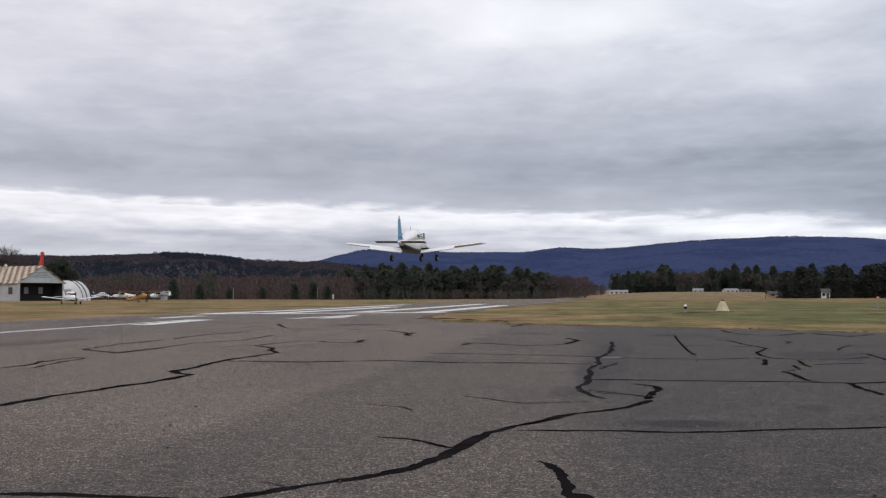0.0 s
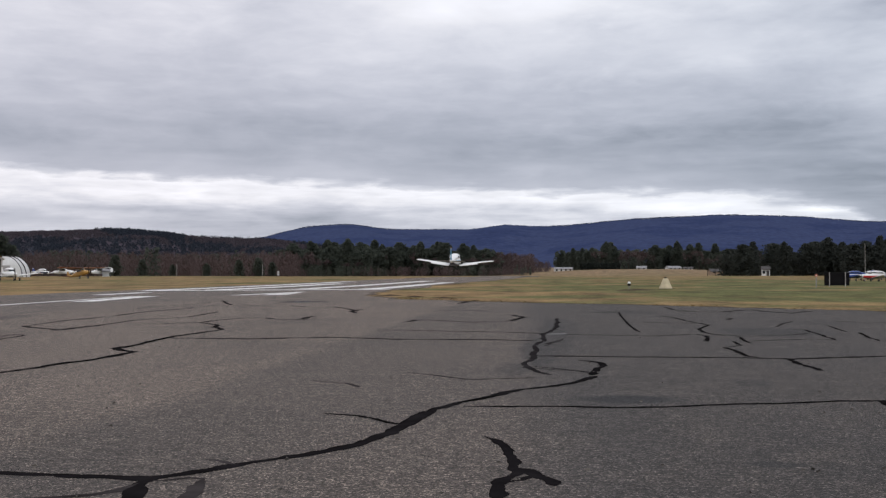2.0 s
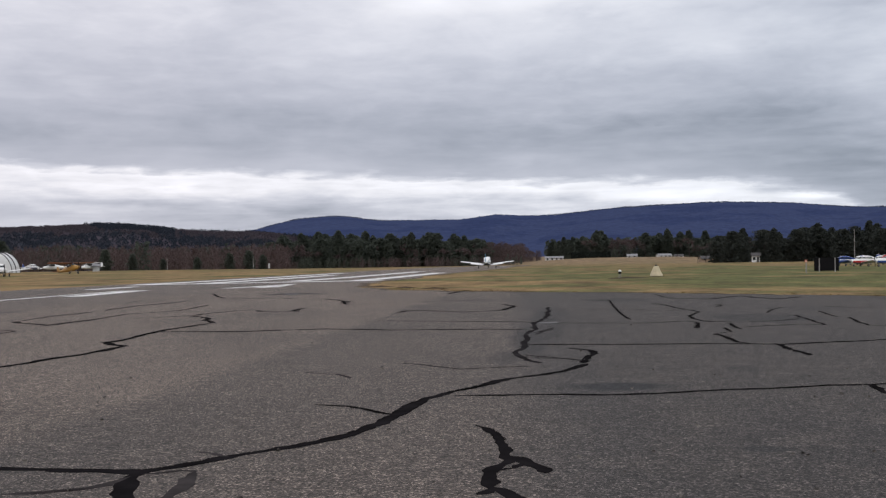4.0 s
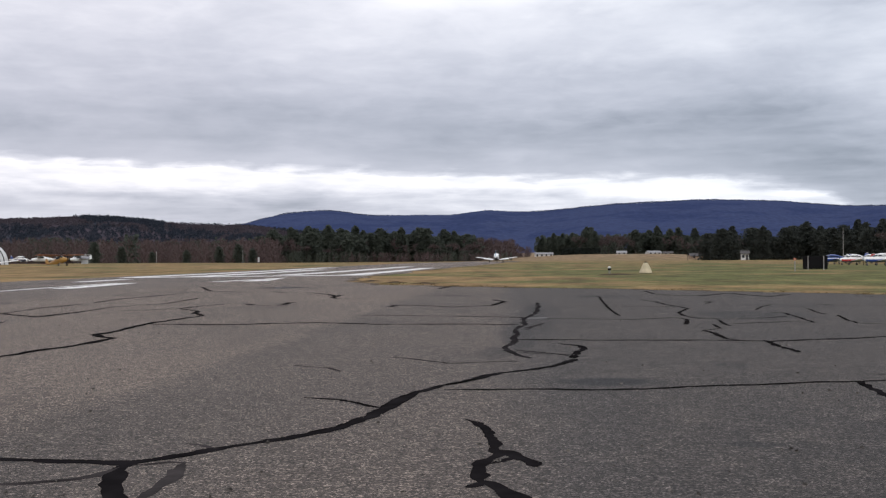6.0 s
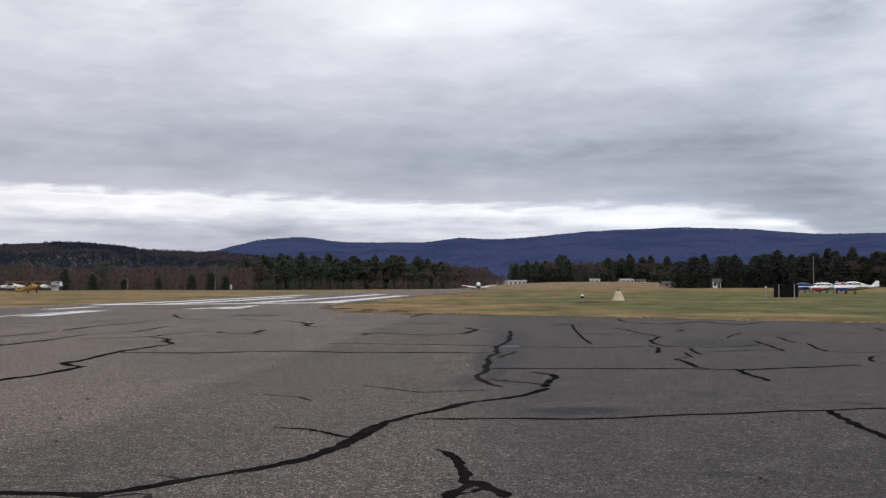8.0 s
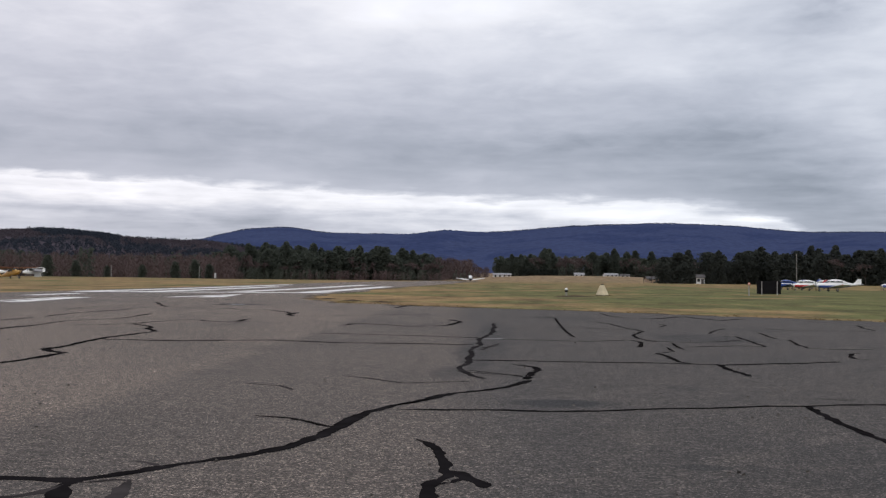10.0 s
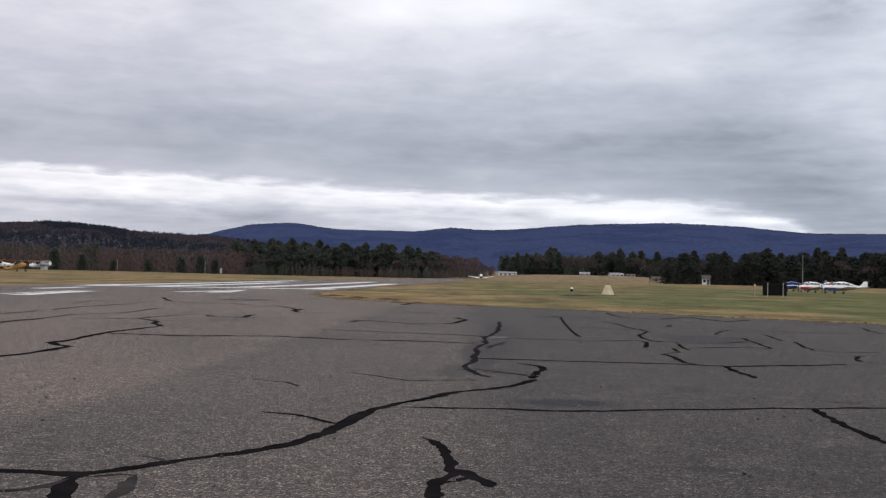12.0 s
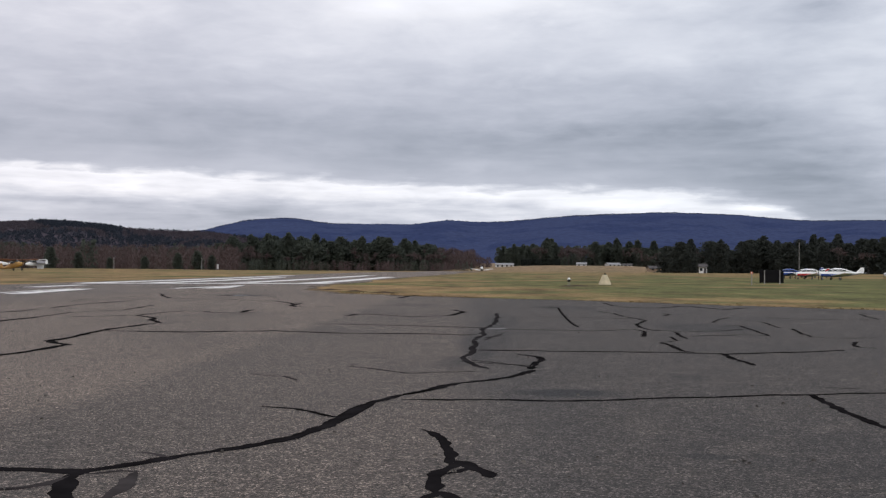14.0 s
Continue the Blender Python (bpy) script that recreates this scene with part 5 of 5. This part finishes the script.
parked(high_wing(WHITE, WHITE, "white high-wing aircraft parked beside a shed"), -21.5, 300, 150)
parked(low_wing(NAVY, NAVY, WHITE, 0, "dark blue low-wing light aircraft parked on grass", 0.6, (1.20, 1.30)), 16.35, 235, 98)
parked(low_wing(WHITE, RED, RED, 0, "white and red low-wing light aircraft parked on grass", 0.6, (0.62, 1.08)), 17.35, 222, 100)
parked(low_wing(WHITE, NAVY, NAVY, 0, "white light aircraft with blue fin behind others", 0.75, (0.82, 1.16)), 17.15, 262, 92)
touring = parked(low_wing(WHITE, WHITE, NAVY, 0, "large white low-wing aircraft with a broad navy side", 0.6, (0.60, 1.02)), 18.6, 195, 100)
touring.scale = (1.0, 1.15, 1.0)
parked(low_wing(WHITE, RED, RED, 0, "white light aircraft with red fin behind others", 0.6, (0.82, 1.16)), 18.1, 262, 92)
parked(low_wing(WHITE, WHITE, NAVY, 0, "white light aircraft parked apart from the others", 0.6, (0.82, 1.16)), 21.4, 250, 90)


# ---- field furniture ----
def dark_board():
    top = new("notice_board")
    bm = bmesh.new()
    box(bm, -1.17, 1.17, -0.06, 0.06, 0.12, 1.42, bevel=0.015)
    part("panel", bm, BLACK, top, "black panel seen from behind")
    for x in (-0.68, 0.80):
        bm = bmesh.new()
        box(bm, x - 0.045, x + 0.045, -0.14, -0.062, -0.1, 1.42, bevel=0.01)
        part("post", bm, POLE, top)
    for z in (0.35, 1.15):
        bm = bmesh.new()
        box(bm, -1.1, 1.1, -0.10, -0.063, z - 0.03, z + 0.03)
        part("rail", bm, BLACK, top)
    return tagged(top, "black board on two pale posts in the grass", "sign board")


stand(dark_board(), 31.1, 110.8, -14)


def marker_post():
    top = new("marker_post")
    bm = bmesh.new()
    rod(bm, (0, 0, -0.1), (0, 0, 1.3), 0.05, 0.045)
    part("post", bm, POLE, top)
    bm = bmesh.new()
    rod(bm, (0, -0.09, 1.15), (0, -0.05, 1.15), 0.13, 0.13, 14)
    plate = part("reflector", bm, plain("orange_reflector", (0.5, 0.16, 0.09), 0.5), top, "round orange reflector")
    bm = bmesh.new()
    rod(bm, (0, -0.10, 1.15), (0, -0.092, 1.15), 0.05, 0.05, 12)
    part("centre", bm, WHITE, plate)
    return tagged(top, "slim post with a round orange reflector", "marker post")


stand(marker_post(), 27.85, 106.0, -14)


def yellow_cone():
    top = new("marker_cone")
    bm = bmesh.new()
    rings = []
    for z, r in ((0.0, 0.56), (0.06, 0.55), (0.82, 0.20), (0.90, 0.17)):
        rings.append([(r * math.cos(k * math.pi / 9), r * math.sin(k * math.pi / 9), z) for k in range(18)])
    loft(bm, rings)
    part("shell", bm, CONE_YELLOW, top, "faded yellow shell")
    for k in range(6):
        a = k * math.pi / 3
        bm = bmesh.new()
        rod(bm, (0.56 * math.cos(a), 0.56 * math.sin(a), 0.05), (0.19 * math.cos(a), 0.19 * math.sin(a), 0.86), 0.022, seg=5)
        part("rib", bm, CONE_YELLOW, top)
    bm = bmesh.new()
    rod(bm, (0, 0, 0.90), (0, 0, 1.0), 0.13, 0.09, 12)
    part("cap", bm, BLACK, top, "black cap")
    return tagged(top, "faded yellow runway marker cone in the grass", "marker cone")


stand(yellow_cone(), 12.75, 98.2, 0, 0.05)


def field_light():
    top = new("field_light")
    bm = bmesh.new()
    for a in (0.5, 2.6, 4.7):
        rod(bm, (0.13 * math.cos(a), 0.13 * math.sin(a), -0.05), (0.05 * math.cos(a), 0.05 * math.sin(a), 0.34), 0.018, seg=5)
    part("legs", bm, POLE, top)
    bm = bmesh.new()
    rod(bm, (0, 0, 0.32), (0, 0, 0.50), 0.13, 0.13, 12)
    part("housing", bm, BLACK, top, "black lamp housing")
    bm = bmesh.new()
    loft(bm, [[(r * math.cos(k * 0.5236), r * math.sin(k * 0.5236), z) for k in range(12)] for z, r in ((0.50, 0.14), (0.57, 0.13), (0.64, 0.08), (0.68, 0.02))])
    part("dome", bm, WHITE, top, "white domed cap", True)
    return tagged(top, "small white-capped field light on short legs", "field light")


stand(field_light(), 9.1, 93.6, 0, 0.03)


def earth_patch(x, y, rx, ry, seed):
    random.seed(seed)
    bm = bmesh.new()
    c = bm.verts.new((x, y, land(x, y) + 0.05))
    ring = []
    for k in range(28):
        a = k * math.pi / 14
        f = random.uniform(0.6, 1.15)
        px_, py_ = x + rx * f * math.cos(a), y + ry * f * math.sin(a)
        ring.append(bm.verts.new((px_, py_, land(px_, py_) - 0.04)))
    for k in range(28):
        bm.faces.new((c, ring[k], ring[(k + 1) % 28]))
    return tagged(obj_from("earth_patch", bm, SOIL), "patch of bare dark soil in the grass", "soil", kind="structure")


for x, y, rx, ry, seed in ((9.8, 92.6, 1.7, 1.5, 1), (8.6, 91.0, 0.8, 1.0, 2), (13.0, 98.6, 0.9, 0.7, 3), (-4.6, 64.5, 0.9, 0.5, 4), (-6.6, 67.5, 0.8, 0.6, 5), (-8.6, 71.5, 0.9, 0.7, 6)):
    earth_patch(x, y, rx, ry, seed)


def soil_edge(y0, y1, width):
    """Dark crumbled soil where the asphalt breaks off into the grass."""
    k = 14
    pts = [(lerp_table(APRON_EDGE, y) + edge_wander(y) - 0.1, y) for y in [y0 + (y1 - y0) * i / k for i in range(k + 1)]]
    return tagged(crack(pts, width, SOIL), "dark crumbled soil along the broken asphalt edge", "soil", "soil along the apron")


for y0, y1, width in ((33.0, 35.4, 0.34), (36.6, 39.8, 0.42), (41.5, 44.0, 0.40), (45.0, 48.2, 0.5), (49.0, 52.5, 0.6), (53.4, 57.6, 0.7), (58.8, 61.5, 0.5), (64.0, 68.0, 0.5)):
    soil_edge(y0, y1, width)


def utility_pole(h):
    top = new("utility_pole")
    bm = bmesh.new()
    rod(bm, (0, 0, -0.3), (0, 0, h), 0.10, 0.06)
    part("shaft", bm, POLE, top)
    bm = bmesh.new()
    box(bm, -0.22, 0.22, -0.05, 0.05, h - 0.4, h - 0.32, bevel=0.01)
    part("crossarm", bm, POLE, top)
    return tagged(top, "pale weathered pole standing at the field's edge", "pole", "poles round the field")


stand(utility_pole(9.6), *at(17.0, 330), 10)
stand(utility_pole(4.6), *at(-17.7, 410), 0)
stand(utility_pole(4.8), *at(-13.4, 410), 0)


def small_sign():
    top = new("field_sign")
    bm = bmesh.new()
    box(bm, -0.34, 0.34, -0.03, 0.03, 0.4, 2.1, bevel=0.01)
    part("panel", bm, SIDING, top, "plain pale panel")
    bm = bmesh.new()
    for x in (-0.2, 0.2):
        rod(bm, (x, 0.075, -0.1), (x, 0.075, 1.9), 0.04)
    part("post", bm, POLE, top)
    return tagged(top, "small pale sign before the pine belt", "sign")


stand(small_sign(), *at(-12.6, 400), 12)


def hedge():
    """A dark clipped evergreen row."""
    random.seed(31)
    clumps = []
    for k in range(4200):
        az, dist = random.uniform(3.1, 5.1), random.uniform(636, 641)
        x, y = at(az, dist)
        c = Vector((x, y, land(x, y) + random.uniform(0.0, 3.4 + 0.5 * noise.noise((az * 4, 0, 0)))))
        u = rand_dir() * random.uniform(0.2, 0.5)
        w = u.cross(rand_dir())
        clumps.append((c, u, w.normalized() * u.length * 0.7 if w.length > 1e-4 else Vector((0, 0, 0.3))))
    return tagged(new("hedge", leaf_mesh("hedge", clumps, HEDGE)), "low dark evergreen hedge at the field's edge", "hedge", kind="stuff")


hedge()


def edge_grass():
    """Tufts along the broken edges of the pavement."""
    random.seed(41)
    clumps = []
    for k in range(3600):
        y = random.uniform(22, 66)
        if k % 6:
            x = lerp_table(APRON_EDGE, y) + edge_wander(y) + random.uniform(-1, 1) ** 3 * 3.0 + 0.9
        else:
            x = lerp_table(WEST_EDGE, y) - random.uniform(0, 1) ** 2 * 3.5 + 0.3
        h = random.uniform(0.008, 0.026)
        lean = Vector((random.uniform(-0.8, 0.8), random.uniform(-0.8, 0.8), 1)).normalized() * h
        u = Vector((random.uniform(-1, 1), random.uniform(-1, 1), 0)) * random.uniform(0.02, 0.07)
        clumps.append((Vector((x, y, land(x, y) - 0.03 + h * 0.6)), u, lean))
    return tagged(new("edge_grass", leaf_mesh("edge_grass", clumps, STRAW)), "dry tufts of grass along the pavement edge", "grass", kind="stuff")


STRAW = foliage("dry_grass", (0.17, 0.125, 0.060), (0.25, 0.185, 0.095), 0.4)
edge_grass()


def puddle(x, y, rx, ry, seed):
    """A shallow film of rain water in a dip of the asphalt."""
    random.seed(seed)
    bm = bmesh.new()
    ring = []
    for k in range(36):
        a = k * math.pi / 18
        f = 1 + 0.45 * noise.noise((math.cos(a) * 2, math.sin(a) * 2, seed))
        ring.append(bm.verts.new((x + rx * f * math.cos(a), y + ry * f * math.sin(a), 0.0025)))
    bm.faces.new(ring)
    return tagged(obj_from("puddle", bm, WATER), "thin puddle lying on the cracked asphalt", "puddle", kind="structure")


puddle(-11.2, 55.3, 0.4, 0.5, 3)


def loose_chips():
    """Scattered chips and crumbs of asphalt on the apron."""
    random.seed(61)
    clumps = []
    for k in range(170):
        y = 6.5 + 22 * random.random() ** 1.7
        x = random.uniform(-0.55, 0.5) * y
        size = random.uniform(0.006, 0.02)
        c = Vector((x, y, size * 0.4))
        for axis in (Vector((1, 0, 0.3)), Vector((0.2, 1, 0.4)), Vector((-0.6, 0.5, 0.7))):
            u = axis.normalized() * size
            clumps.append((c, u, u.cross(rand_dir()).normalized() * size * 0.7))
    return tagged(new("loose_chips", leaf_mesh("loose_chips", clumps, STONE)), "loose stone chips scattered over the asphalt", "gravel", kind="stuff")


loose_chips()


# ---- the landing ----
LAND_X = -14.05


def motions():
    rows = []
    table = [(0.0, 3.72), (0.5, 3.28), (1.0, 2.75), (1.5, 2.36), (2.0, 1.61), (2.5, 0.95), (3.0, 0.60), (3.5, 0.22), (4.2, 0.0), (14.0, 0.0)]
    bank = [(0.0, 0.5), (0.5, 2.0), (1.0, 2.6), (1.5, 2.6), (2.0, 1.6), (2.5, 0.8), (3.0, 0.9), (4.0, 0.0), (14.0, 0.0)]
    nose = [(0.0, 1.8), (1.0, 1.5), (2.0, 2.0), (2.8, 3.0), (3.5, 3.0), (5.5, 0.5), (14.0, 0.0)]
    turn = [(0.0, -4.4), (3.0, -3.2), (5.0, -2.9), (14.0, -2.9)]
    drift = [(0.0, 0.07), (0.5, -0.24), (1.0, -0.54), (1.5, -0.54), (2.0, -0.45), (2.5, -0.35), (3.0, -0.04), (5.5, 0.85), (6.0, 0.6), (6.5, 0.35), (7.0, 0.05), (14.0, -0.2)]
    for i in range(29):
        t = i * 0.5
        s = 71 + 30.9 * t - 0.30 * t * t
        x, y = LAND_X + SLOPE * s + lerp_table(drift, t), s
        rows.append((t, pose(x, y, land(x, y) + lerp_table(table, t), lerp_table(nose, t), lerp_table(bank, t), lerp_table(turn, t))))
    walk(lander, rows)


motions()
